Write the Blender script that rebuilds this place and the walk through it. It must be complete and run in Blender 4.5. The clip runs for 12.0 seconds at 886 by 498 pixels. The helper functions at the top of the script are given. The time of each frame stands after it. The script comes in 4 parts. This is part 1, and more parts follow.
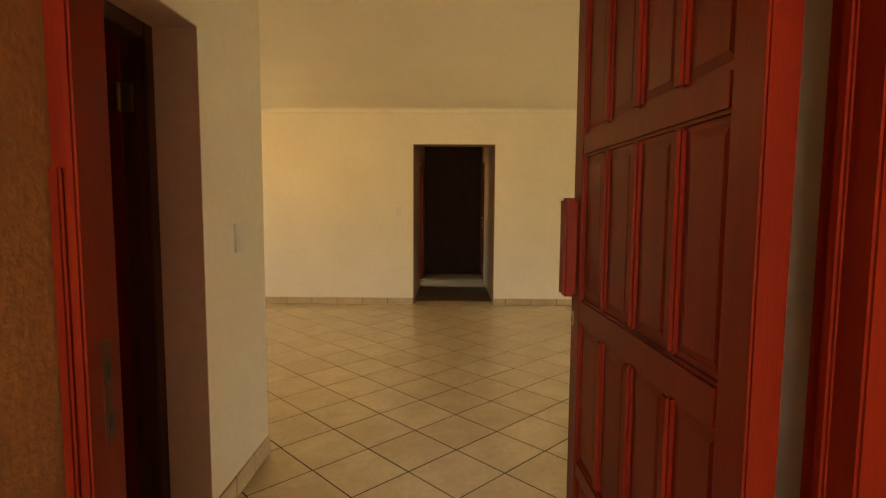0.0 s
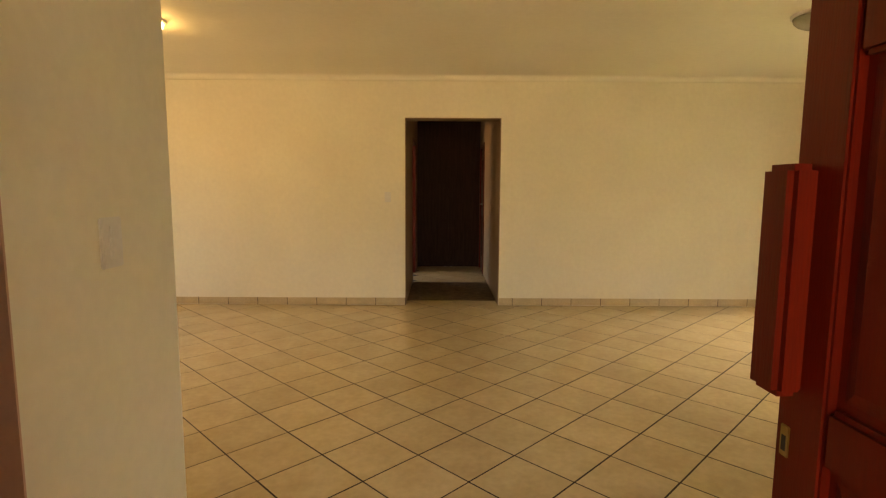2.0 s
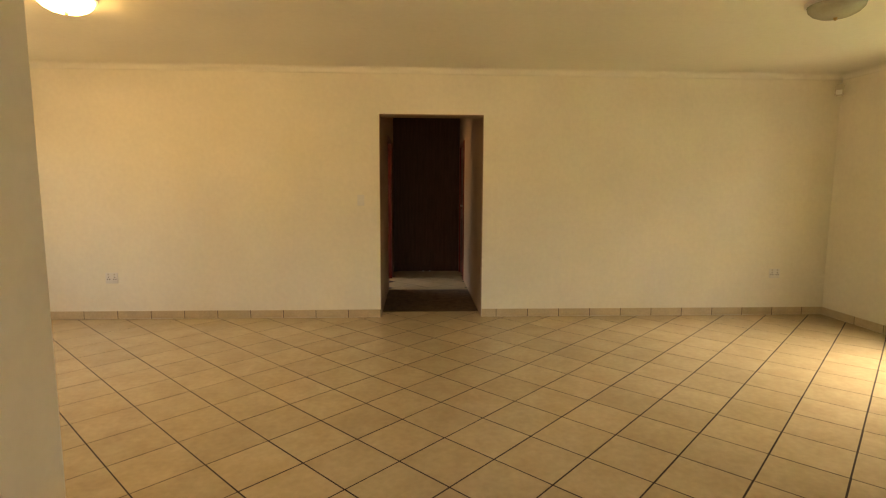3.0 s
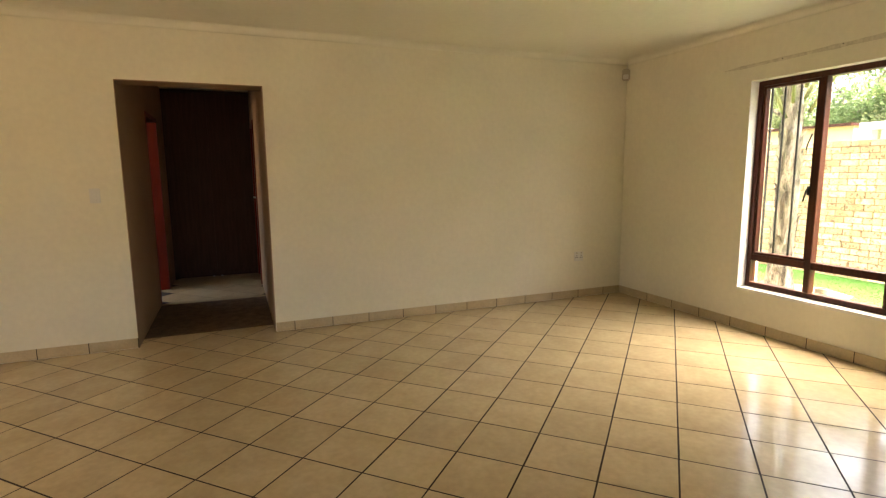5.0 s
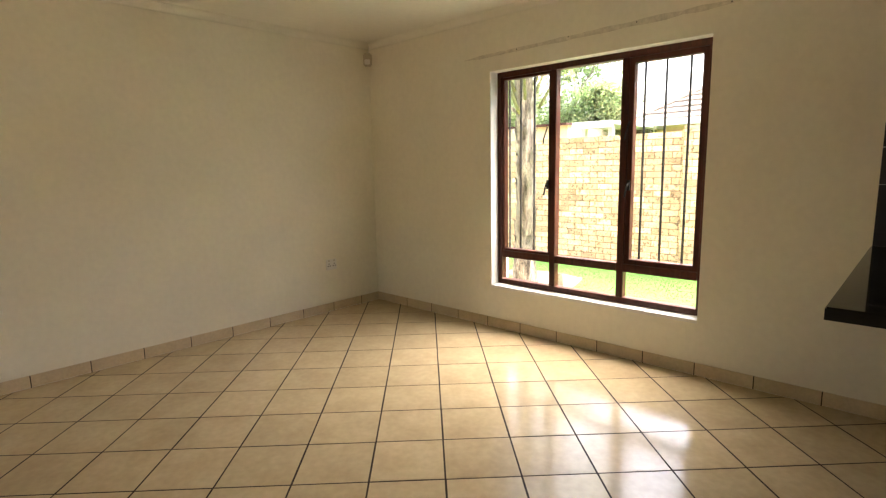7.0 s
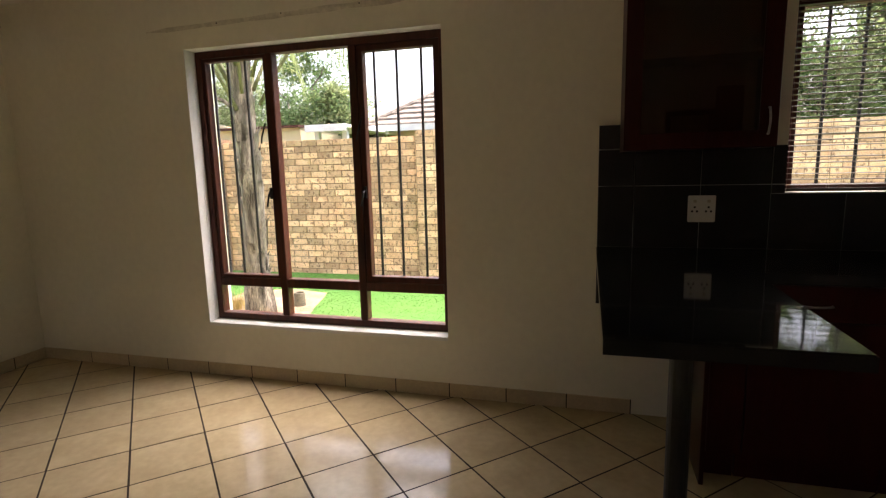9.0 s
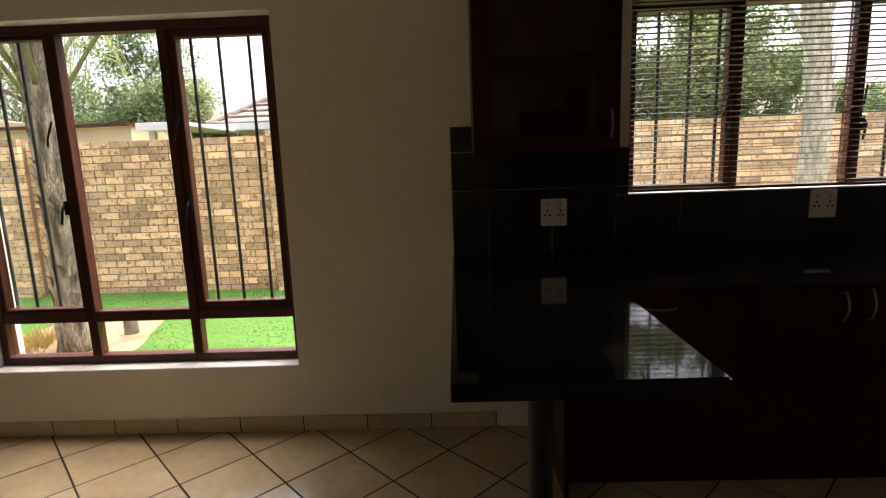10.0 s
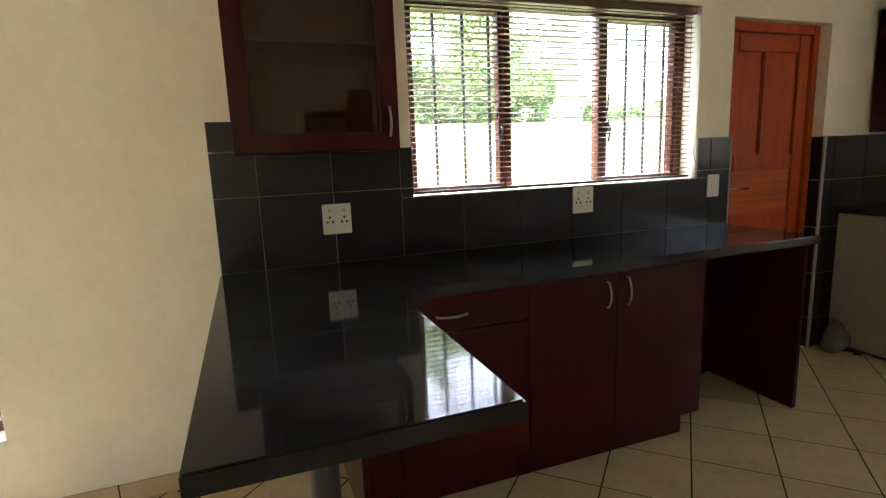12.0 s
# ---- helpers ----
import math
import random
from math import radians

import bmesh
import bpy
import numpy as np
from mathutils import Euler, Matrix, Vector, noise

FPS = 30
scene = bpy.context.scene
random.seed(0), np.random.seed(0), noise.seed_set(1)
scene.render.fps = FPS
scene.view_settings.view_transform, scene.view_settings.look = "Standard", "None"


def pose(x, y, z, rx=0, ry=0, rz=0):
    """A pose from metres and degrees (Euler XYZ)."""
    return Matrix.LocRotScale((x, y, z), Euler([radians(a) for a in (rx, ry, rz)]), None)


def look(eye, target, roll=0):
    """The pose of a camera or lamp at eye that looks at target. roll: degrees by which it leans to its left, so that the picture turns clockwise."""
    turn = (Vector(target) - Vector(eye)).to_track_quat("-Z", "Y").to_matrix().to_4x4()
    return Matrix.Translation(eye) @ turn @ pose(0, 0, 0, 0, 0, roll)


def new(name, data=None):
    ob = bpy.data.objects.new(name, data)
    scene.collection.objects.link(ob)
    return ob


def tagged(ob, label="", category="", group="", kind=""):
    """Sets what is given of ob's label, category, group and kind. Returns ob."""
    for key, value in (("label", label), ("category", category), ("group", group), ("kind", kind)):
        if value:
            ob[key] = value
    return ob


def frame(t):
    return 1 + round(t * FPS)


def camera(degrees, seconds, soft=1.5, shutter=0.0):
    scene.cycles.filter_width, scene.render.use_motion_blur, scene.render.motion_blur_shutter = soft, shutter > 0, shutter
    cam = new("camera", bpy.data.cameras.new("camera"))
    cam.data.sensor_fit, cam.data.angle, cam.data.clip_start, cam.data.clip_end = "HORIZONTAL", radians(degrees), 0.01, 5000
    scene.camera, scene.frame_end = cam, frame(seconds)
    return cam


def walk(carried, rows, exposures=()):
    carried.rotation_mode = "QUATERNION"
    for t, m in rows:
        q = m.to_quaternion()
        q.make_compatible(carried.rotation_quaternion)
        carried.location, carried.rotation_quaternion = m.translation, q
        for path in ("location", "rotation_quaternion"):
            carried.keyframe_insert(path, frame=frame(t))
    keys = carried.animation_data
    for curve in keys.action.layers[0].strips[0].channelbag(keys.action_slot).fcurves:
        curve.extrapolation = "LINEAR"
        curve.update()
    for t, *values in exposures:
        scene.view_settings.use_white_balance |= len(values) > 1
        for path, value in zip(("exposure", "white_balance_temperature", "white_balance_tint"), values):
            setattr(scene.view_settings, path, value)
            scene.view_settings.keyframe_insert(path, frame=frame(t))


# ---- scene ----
cam = camera(80.5, 12.0, soft=1.25)
# seconds, x, y, z, yaw, pitch, roll
PATH = [
    (0.0, 0.010, 0.027, 1.301, 0.91, -4.89, -0.33),
    (0.5, -0.040, 0.301, 1.290, 0.59, -5.68, -0.22),
    (1.0, -0.057, 0.507, 1.296, 0.54, -6.04, -0.13),
    (1.5, -0.068, 0.768, 1.298, 0.15, -6.28, -0.16),
    (2.0, -0.082, 0.988, 1.287, -0.18, -6.45, -0.31),
    (2.5, -0.114, 1.221, 1.330, -0.82, -6.53, -0.29),
    (2.7, -0.110, 1.314, 1.337, -1.30, -6.61, -0.29),
    (4.3, 0.101, 1.929, 1.363, -14.67, -7.80, 0.17),
    (4.5, 0.153, 2.022, 1.362, -16.63, -7.89, 0.34),
    (5.0, 0.283, 2.154, 1.350, -21.87, -8.30, 0.61),
    (5.5, 0.453, 2.302, 1.357, -26.46, -8.58, 0.83),
    (6.0, 0.588, 2.419, 1.358, -31.54, -8.87, 1.05),
    (6.5, 0.731, 2.552, 1.366, -38.62, -8.99, 1.24),
    (7.0, 0.883, 2.682, 1.340, -47.00, -9.02, 1.18),
    (8.8, 1.434, 2.930, 1.331, -70.98, -8.98, 1.34),
    (9.0, 1.478, 2.928, 1.329, -74.57, -9.06, 1.42),
    (9.5, 1.640, 2.893, 1.347, -81.86, -9.34, 1.82),
    (10.0, 1.751, 2.864, 1.355, -88.71, -9.64, 2.07),
    (10.5, 1.815, 2.834, 1.351, -94.91, -9.71, 2.18),
    (11.0, 1.879, 2.812, 1.346, -100.93, -9.99, 2.26),
    (11.5, 1.945, 2.784, 1.333, -106.17, -9.97, 2.22),
    (12.0, 1.978, 2.755, 1.342, -110.58, -10.11, 2.21),
]
EXPOSURES = [
    (0.0, 4.32, 10300, 13), (0.5, 4.26, 10300, 12), (1.5, 4.34, 10300, 11), (2.7, 4.4, 9500, 10), (4.5, 4.28, 7700, 9), (5.5, 4.12, 7000, 10), (7.0, 4.0, 6650, 12),
    (8.8, 2.93, 6550, 14), (9.0, 2.75, 6500, 16), (9.5, 2.46, 6600, 17), (10.0, 2.42, 6600, 17), (10.6, 3.15, 6400, 14), (11.0, 4.52, 6150, 10), (11.4, 5.28, 5750, 8), (12.0, 5.08, 5750, 8),
]
walk(cam, [(t, pose(x, y, z, 90 + pitch, roll, yaw)) for t, x, y, z, yaw, pitch, roll in PATH], EXPOSURES)

# ---- light ----
world = bpy.data.worlds.new("overcast_sky")
scene.world = world
world.use_nodes = True
wn = world.node_tree.nodes
sky = wn.new("ShaderNodeTexSky")
sky.sky_type = "NISHITA"
sky.sun_disc = False
sky.sun_elevation = radians(69)
sky.sun_rotation = radians(113)
sky.air_density, sky.dust_density, sky.ozone_density = 1.0, 8.0, 0.6
wn["Background"].inputs["Strength"].default_value = 0.15
world.node_tree.links.new(sky.outputs["Color"], wn["Background"].inputs["Color"])
sun = new("sun", bpy.data.lights.new("sun", "SUN"))
sun.data.energy, sun.data.angle, sun.data.color = 1.2, radians(80), (1.0, 0.97, 0.93)
sun.matrix_world = look((0, 0, 20), (-20 * math.sin(radians(113)) / math.tan(radians(69)), -20 * math.cos(radians(113)) / math.tan(radians(69)), 0))

# ---- materials ----


def material(name, color, rough=0.6, metal=0.0, vary=0.12, scale=6.0, fine=60.0, bump=0.0, bump_scale=80.0, tint=None, random=0.0, island=0.0,
             coat=0.0, stretch=(1, 1, 1), rough_vary=0.0, spec=0.5, coord="Object", spots=None):
    """A surface with two scales of colour change, a fine relief and, for pieces, a change from piece to piece."""
    m = bpy.data.materials.new(name)
    m.use_nodes = True
    nt, n = m.node_tree, m.node_tree.nodes
    b = n["Principled BSDF"]
    b.inputs["Roughness"].default_value = rough
    b.inputs["Metallic"].default_value = metal
    b.inputs["Specular IOR Level"].default_value = spec
    b.inputs["Coat Weight"].default_value = coat
    b.inputs["Coat Roughness"].default_value = 0.08
    co = n.new("ShaderNodeTexCoord")
    mp = n.new("ShaderNodeMapping")
    mp.inputs["Scale"].default_value = stretch
    if random:
        info = n.new("ShaderNodeObjectInfo")
        mul = n.new("ShaderNodeVectorMath")
        mul.operation = "SCALE"
        nt.links.new(info.outputs["Random"], mul.inputs["Scale"])
        mul.inputs[0].default_value = (17.0, 31.0, 23.0)
        nt.links.new(mul.outputs[0], mp.inputs["Location"])
    nt.links.new(co.outputs[coord], mp.inputs["Vector"])
    big = n.new("ShaderNodeTexNoise")
    big.inputs["Scale"].default_value = scale
    big.inputs["Detail"].default_value = 4
    small = n.new("ShaderNodeTexNoise")
    small.inputs["Scale"].default_value = fine
    small.inputs["Detail"].default_value = 3
    for t in (big, small):
        nt.links.new(mp.outputs[0], t.inputs["Vector"])
    mix = n.new("ShaderNodeMix")
    mix.data_type = "RGBA"
    c = color
    d = tint or tuple(max(0.0, v * (1 - 2.2 * vary)) for v in c)
    ramp = n.new("ShaderNodeMapRange")
    ramp.inputs["From Min"].default_value, ramp.inputs["From Max"].default_value = 0.35, 0.68
    nt.links.new(big.outputs["Fac"], ramp.inputs["Value"])
    nt.links.new(ramp.outputs[0], mix.inputs["Factor"])
    mix.inputs["A"].default_value, mix.inputs["B"].default_value = (*c, 1), (*d, 1)
    hsv = n.new("ShaderNodeHueSaturation")
    base = mix
    if spots:
        blot = n.new("ShaderNodeTexNoise")
        blot.inputs["Scale"].default_value, blot.inputs["Detail"].default_value = 24.0, 2
        nt.links.new(mp.outputs[0], blot.inputs["Vector"])
        cut = n.new("ShaderNodeMapRange")
        cut.inputs["From Min"].default_value, cut.inputs["From Max"].default_value, cut.inputs["To Max"].default_value = 0.57, 0.65, 0.8
        nt.links.new(blot.outputs["Fac"], cut.inputs["Value"])
        base = n.new("ShaderNodeMix")
        base.data_type = "RGBA"
        base.inputs["B"].default_value = (*spots, 1)
        nt.links.new(cut.outputs[0], base.inputs["Factor"])
        nt.links.new(mix.outputs["Result"], base.inputs["A"])
    nt.links.new(base.outputs["Result"], hsv.inputs["Color"])
    val = n.new("ShaderNodeMapRange")
    val.inputs["From Min"].default_value, val.inputs["From Max"].default_value = 0.3, 0.7
    val.inputs["To Min"].default_value, val.inputs["To Max"].default_value = 1 - vary, 1 + vary
    nt.links.new(small.outputs["Fac"], val.inputs["Value"])
    last = val.outputs[0]
    spread = random or island
    if spread:
        if random:
            src = n.new("ShaderNodeObjectInfo").outputs["Random"]
        else:
            src = n.new("ShaderNodeNewGeometry").outputs["Random Per Island"]
        r = n.new("ShaderNodeMapRange")
        r.inputs["To Min"].default_value, r.inputs["To Max"].default_value = 1 - spread, 1 + spread
        nt.links.new(src, r.inputs["Value"])
        mm = n.new("ShaderNodeMath")
        mm.operation = "MULTIPLY"
        nt.links.new(last, mm.inputs[0])
        nt.links.new(r.outputs[0], mm.inputs[1])
        last = mm.outputs[0]
    nt.links.new(last, hsv.inputs["Value"])
    nt.links.new(hsv.outputs["Color"], b.inputs["Base Color"])
    if rough_vary:
        rr = n.new("ShaderNodeMapRange")
        rr.inputs["To Min"].default_value, rr.inputs["To Max"].default_value = max(0.02, rough - rough_vary), rough + rough_vary
        nt.links.new(big.outputs["Fac"], rr.inputs["Value"])
        nt.links.new(rr.outputs[0], b.inputs["Roughness"])
    if bump:
        bt = n.new("ShaderNodeTexNoise")
        bt.inputs["Scale"].default_value = bump_scale
        bt.inputs["Detail"].default_value = 4
        nt.links.new(mp.outputs[0], bt.inputs["Vector"])
        bp = n.new("ShaderNodeBump")
        bp.inputs["Strength"].default_value = bump
        bp.inputs["Distance"].default_value = 0.01
        nt.links.new(bt.outputs["Fac"], bp.inputs["Height"])
        nt.links.new(bp.outputs[0], b.inputs["Normal"])
    return m


def glass_material(name, color=(1, 1, 1), rough=0.0):
    m = bpy.data.materials.new(name)
    m.use_nodes = True
    b = m.node_tree.nodes["Principled BSDF"]
    b.inputs["Base Color"].default_value = (*color, 1)
    b.inputs["Transmission Weight"].default_value = 1.0
    b.inputs["Roughness"].default_value = rough
    b.inputs["IOR"].default_value = 1.45
    return m


PAINT = material("wall_paint", (0.81, 0.772, 0.64), 0.55, vary=0.025, scale=1.6, fine=25, bump=0.018, bump_scale=55)
CEILING = material("ceiling_paint", (0.80, 0.775, 0.66), 0.7, vary=0.02, scale=1.2, fine=20, bump=0.06, bump_scale=60)
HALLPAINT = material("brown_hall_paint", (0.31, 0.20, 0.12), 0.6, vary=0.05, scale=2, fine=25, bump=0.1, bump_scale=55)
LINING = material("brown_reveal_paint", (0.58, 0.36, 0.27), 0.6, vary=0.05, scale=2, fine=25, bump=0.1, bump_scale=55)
FILLER = material("grey_wall_filler", (0.70, 0.65, 0.53), 0.8, vary=0.08, scale=20)
# Darkened cream: yellowed switches, and the sensor with its outlining shade put into colour.
SENSOR = material("darkened_cream_plastic", (0.50, 0.46, 0.36), 0.5, vary=0.04)
REVEAL = material("white_reveal_paint", (0.78, 0.76, 0.72), 0.5, vary=0.03, scale=3, bump=0.1)
TILE = material("beige_ceramic_tile", (0.56, 0.448, 0.275), 0.16, vary=0.06, scale=5.0, fine=28, tint=(0.50, 0.388, 0.232), random=0.05, rough_vary=0.07, bump=0.025, bump_scale=14)
TILE_REST = material("beige_ceramic_tile_field", (0.56, 0.448, 0.275), 0.16, vary=0.06, scale=5.0, fine=28, tint=(0.50, 0.388, 0.232), island=0.05, rough_vary=0.07, bump=0.025, bump_scale=14)
GROUT = material("brown_grout", (0.035, 0.020, 0.011), 0.95, vary=0.15, scale=9, bump=0.2)
SKIRT_TILE = material("beige_skirting_tile", (0.58, 0.46, 0.29), 0.3, vary=0.06, scale=7, random=0.06)
WOOD = material("red_varnished_timber", (0.140, 0.0098, 0.0031), 0.42, vary=0.1, scale=3, fine=40, stretch=(7, 7, 0.6), tint=(0.108, 0.007, 0.0026), spec=0.2, bump=0.06, bump_scale=40)
WOOD_DARK = material("dark_red_timber", (0.080, 0.020, 0.010), 0.42, vary=0.2, scale=5, fine=40, stretch=(7, 7, 0.6), spec=0.3, bump=0.08, bump_scale=40)
WOOD_DOOR = material("orange_stained_pine", (0.40, 0.062, 0.008), 0.45, vary=0.1, scale=3, fine=35, stretch=(7, 7, 0.5), tint=(0.30, 0.05, 0.009), spec=0.25, bump=0.06, bump_scale=40)
WOOD_BOARD = material("orange_pine_board", (0.58, 0.115, 0.014), 0.4, vary=0.13, scale=4, fine=35, stretch=(7, 0.6, 9), tint=(0.36, 0.085, 0.018), random=0.1, spec=0.3)
CHERRY = material("dark_cherry_laminate", (0.042, 0.0052, 0.0042), 0.32, vary=0.12, scale=5, fine=45, stretch=(6, 6, 0.5), spec=0.18)
WARDROBE = material("dark_wardrobe_laminate", (0.060, 0.028, 0.022), 0.5, vary=0.15, scale=5, stretch=(6, 6, 0.5), spec=0.1)
GRANITE = material("black_granite", (0.010, 0.010, 0.012), 0.055, vary=0.16, scale=3, fine=260, tint=(0.032, 0.031, 0.032), rough_vary=0.02, spec=0.3)
KTILE = material("black_wall_tile", (0.015, 0.013, 0.015), 0.28, vary=0.15, scale=7, fine=70, random=0.12, spec=0.3)
KGROUT = material("grey_wall_grout", (0.42, 0.42, 0.41), 0.9, vary=0.1)
STEEL = material("brushed_steel", (0.38, 0.38, 0.37), 0.33, metal=1.0, vary=0.06, stretch=(1, 1, 12))
BRASS = material("worn_brass", (0.42, 0.30, 0.12), 0.4, metal=1.0, vary=0.15)
PLASTIC = material("white_plastic", (0.74, 0.73, 0.69), 0.35, vary=0.03)
HOLE = material("dark_recess", (0.02, 0.02, 0.02), 0.7, vary=0.1)
BAR = material("black_painted_steel", (0.018, 0.016, 0.016), 0.45, vary=0.15)
SLAT = material("brown_blind_slat", (0.13, 0.075, 0.043), 0.4, vary=0.12, stretch=(4, 0.5, 4), random=0.06)
CORD = material("blind_cord", (0.35, 0.26, 0.16), 0.8)
HALLSTRIP = material("brown_hall_strip", (0.15, 0.095, 0.052), 0.95, vary=0.2, scale=12, fine=120, bump=0.4, bump_scale=300)
BRICK = material("yellow_brown_brick", (0.74, 0.50, 0.30), 0.85, vary=0.14, scale=5, fine=60, tint=(0.54, 0.32, 0.18), random=0.36, bump=0.4, bump_scale=50, spots=(0.20, 0.115, 0.07))
BRICK_REST = material("yellow_brown_brick_field", (0.74, 0.50, 0.30), 0.85, vary=0.14, scale=5, fine=60, tint=(0.54, 0.32, 0.18), island=0.36, bump=0.4, bump_scale=50, spots=(0.20, 0.115, 0.07))
MORTAR = material("brown_mortar", (0.26, 0.17, 0.10), 0.95, vary=0.15, bump=0.3)
GRASS = material("lawn", (0.045, 0.145, 0.014), 0.9, vary=0.25, scale=1.2, fine=40, tint=(0.06, 0.15, 0.016), bump=0.2, bump_scale=90)
BLADE = material("grass_blade", (0.062, 0.185, 0.02), 0.9, vary=0.10, island=0.08, spec=0.1)
BOUNCE = material("pale_bounce_concrete", (0.45, 0.42, 0.37), 0.85, vary=0.1, scale=3, bump=0.3)
STRAW = material("dry_straw", (0.50, 0.38, 0.13), 0.8, vary=0.15, island=0.2)
SOIL = material("bare_soil", (0.36, 0.26, 0.155), 0.95, vary=0.2, scale=3, fine=40, bump=0.5, bump_scale=40)
BARK = material("pale_peeling_bark", (0.30, 0.255, 0.20), 0.9, vary=0.65, scale=4, fine=26, stretch=(4, 4, 0.8), tint=(0.045, 0.034, 0.024), bump=1.0, bump_scale=14)

BARK_PALE = material("bleached_bark", (0.60, 0.54, 0.45), 0.9, vary=0.3, scale=6, fine=35, stretch=(4, 4, 1.0), tint=(0.25, 0.21, 0.16), bump=0.8, bump_scale=14)


def leaf_material(name, color):
    """A thin leaf: part of the light goes through it."""
    m = material(name, color, 0.55, vary=0.12, island=0.4, spec=0.3)
    nt, n = m.node_tree, m.node_tree.nodes
    b = n["Principled BSDF"]
    tr = n.new("ShaderNodeBsdfTranslucent")
    src = b.inputs["Base Color"].links[0].from_socket
    nt.links.new(src, tr.inputs["Color"])
    mix = n.new("ShaderNodeMixShader")
    mix.inputs["Fac"].default_value = 0.5
    nt.links.new(b.outputs[0], mix.inputs[1])
    nt.links.new(tr.outputs[0], mix.inputs[2])
    nt.links.new(mix.outputs[0], n["Material Output"].inputs["Surface"])
    return m


STALK = material("green_frond_stalk", (0.15, 0.155, 0.05), 0.6, vary=0.2, scale=8, stretch=(3, 3, 1))
PIPE = material("weathered_grey_pipe", (0.20, 0.17, 0.12), 0.8, vary=0.2, scale=9)
LEVER = material("polished_brass", (0.86, 0.74, 0.50), 0.2, metal=1.0, vary=0.05)
LEAF = leaf_material("green_leaf", (0.14, 0.215, 0.078))
LEAF_PALE = leaf_material("pale_green_leaf", (0.25, 0.30, 0.13))
ROOF = material("terracotta_roof_tile", (0.30, 0.25, 0.20), 0.85, vary=0.2, scale=8, fine=40, random=0.0, island=0.2)
PLASTER = material("cream_outer_plaster", (0.70, 0.57, 0.35), 0.85, vary=0.06, scale=2, bump=0.2)
FASCIA = material("white_fascia", (0.72, 0.70, 0.66), 0.6, vary=0.05)
OUTER = material("outer_brown_plaster", (0.24, 0.095, 0.026), 0.8, vary=0.12, scale=3, bump=0.3)
STONE = material("grey_appliance_panel", (0.33, 0.29, 0.23), 0.6, vary=0.08, scale=2)
BAG = material("grey_cloth", (0.13, 0.12, 0.105), 0.9, vary=0.12, bump=0.3)
GLASS = glass_material("window_glass")
SMOKED = glass_material("smoked_glass", (0.34, 0.21, 0.16))
OPAL = material("opal_lamp_glass", (0.42, 0.42, 0.33), 0.25, vary=0.04, scale=6)
LIT = bpy.data.materials.new("lit_opal_glass")
LIT.use_nodes = True
lit = LIT.node_tree.nodes["Principled BSDF"]
lit.inputs["Base Color"].default_value = (0.8, 0.75, 0.6, 1)
lit.inputs["Emission Color"].default_value = (1.0, 0.66, 0.28, 1)
lit.inputs["Emission Strength"].default_value = 2.0

# ---- builders ----


def box(bm, x0, x1, y0, y1, z0, z1, bevel=0.0, m=None):
    made = bmesh.ops.create_cube(bm, size=1.0)["verts"]
    mat = Matrix.Translation(((x0 + x1) / 2, (y0 + y1) / 2, (z0 + z1) / 2)) @ Matrix.Diagonal((abs(x1 - x0), abs(y1 - y0), abs(z1 - z0), 1))
    bmesh.ops.transform(bm, matrix=(m @ mat) if m else mat, verts=made)
    if bevel:
        edges = list({e for v in made for e in v.link_edges})
        bmesh.ops.bevel(bm, geom=edges, offset=bevel, segments=2, affect="EDGES", clamp_overlap=True)
    return bm


def tube(bm, points, radii, sides=10, cap=True):
    """A round bar through the points."""
    rings = []
    pts = [Vector(p) for p in points]
    for i, p in enumerate(pts):
        d = (pts[min(i + 1, len(pts) - 1)] - pts[max(i - 1, 0)]).normalized()
        a = d.orthogonal().normalized() if i == 0 else (side - side.dot(d) * d).normalized()
        side = a
        b = d.cross(a)
        r = radii[i] if isinstance(radii, (list, tuple)) else radii
        rings.append([bm.verts.new(p + r * (math.cos(k * math.tau / sides) * a + math.sin(k * math.tau / sides) * b)) for k in range(sides)])
    for u, v in zip(rings, rings[1:]):
        for k in range(sides):
            bm.faces.new((u[k], u[(k + 1) % sides], v[(k + 1) % sides], v[k]))
    if cap:
        bm.faces.new(rings[0][::-1])
        bm.faces.new(rings[-1])
    return bm


def lathe(bm, profile, cx, cy, sides=32):
    """A turned shape: (radius, z) pairs round the upright line through cx, cy."""
    rings = [[bm.verts.new((cx + r * math.cos(k * math.tau / sides), cy + r * math.sin(k * math.tau / sides), z)) for k in range(sides)] for r, z in profile]
    for u, v in zip(rings, rings[1:]):
        for k in range(sides):
            bm.faces.new((u[k], u[(k + 1) % sides], v[(k + 1) % sides], v[k]))
    bm.faces.new(rings[0][::-1])
    bm.faces.new(rings[-1])
    return bm


def part(name, bm, mat, parent=None, label="", smooth=False):
    me = bpy.data.meshes.new(name)
    bmesh.ops.recalc_face_normals(bm, faces=bm.faces[:])
    bm.to_mesh(me)
    bm.free()
    me.materials.append(mat)
    if smooth:
        me.polygons.foreach_set("use_smooth", [True] * len(me.polygons))
    ob = new(name, me)
    if parent:
        ob.parent = parent
    if label:
        ob["label"] = label
    return ob


def boxes(name, mat, parent, *specs, bevel=0.0, label=""):
    bm = bmesh.new()
    for sp in specs:
        box(bm, *sp, bevel=bevel)
    return part(name, bm, mat, parent, label)


def thing(name, label, category, group="", kind=""):
    return tagged(new(name), label, category, group, kind)


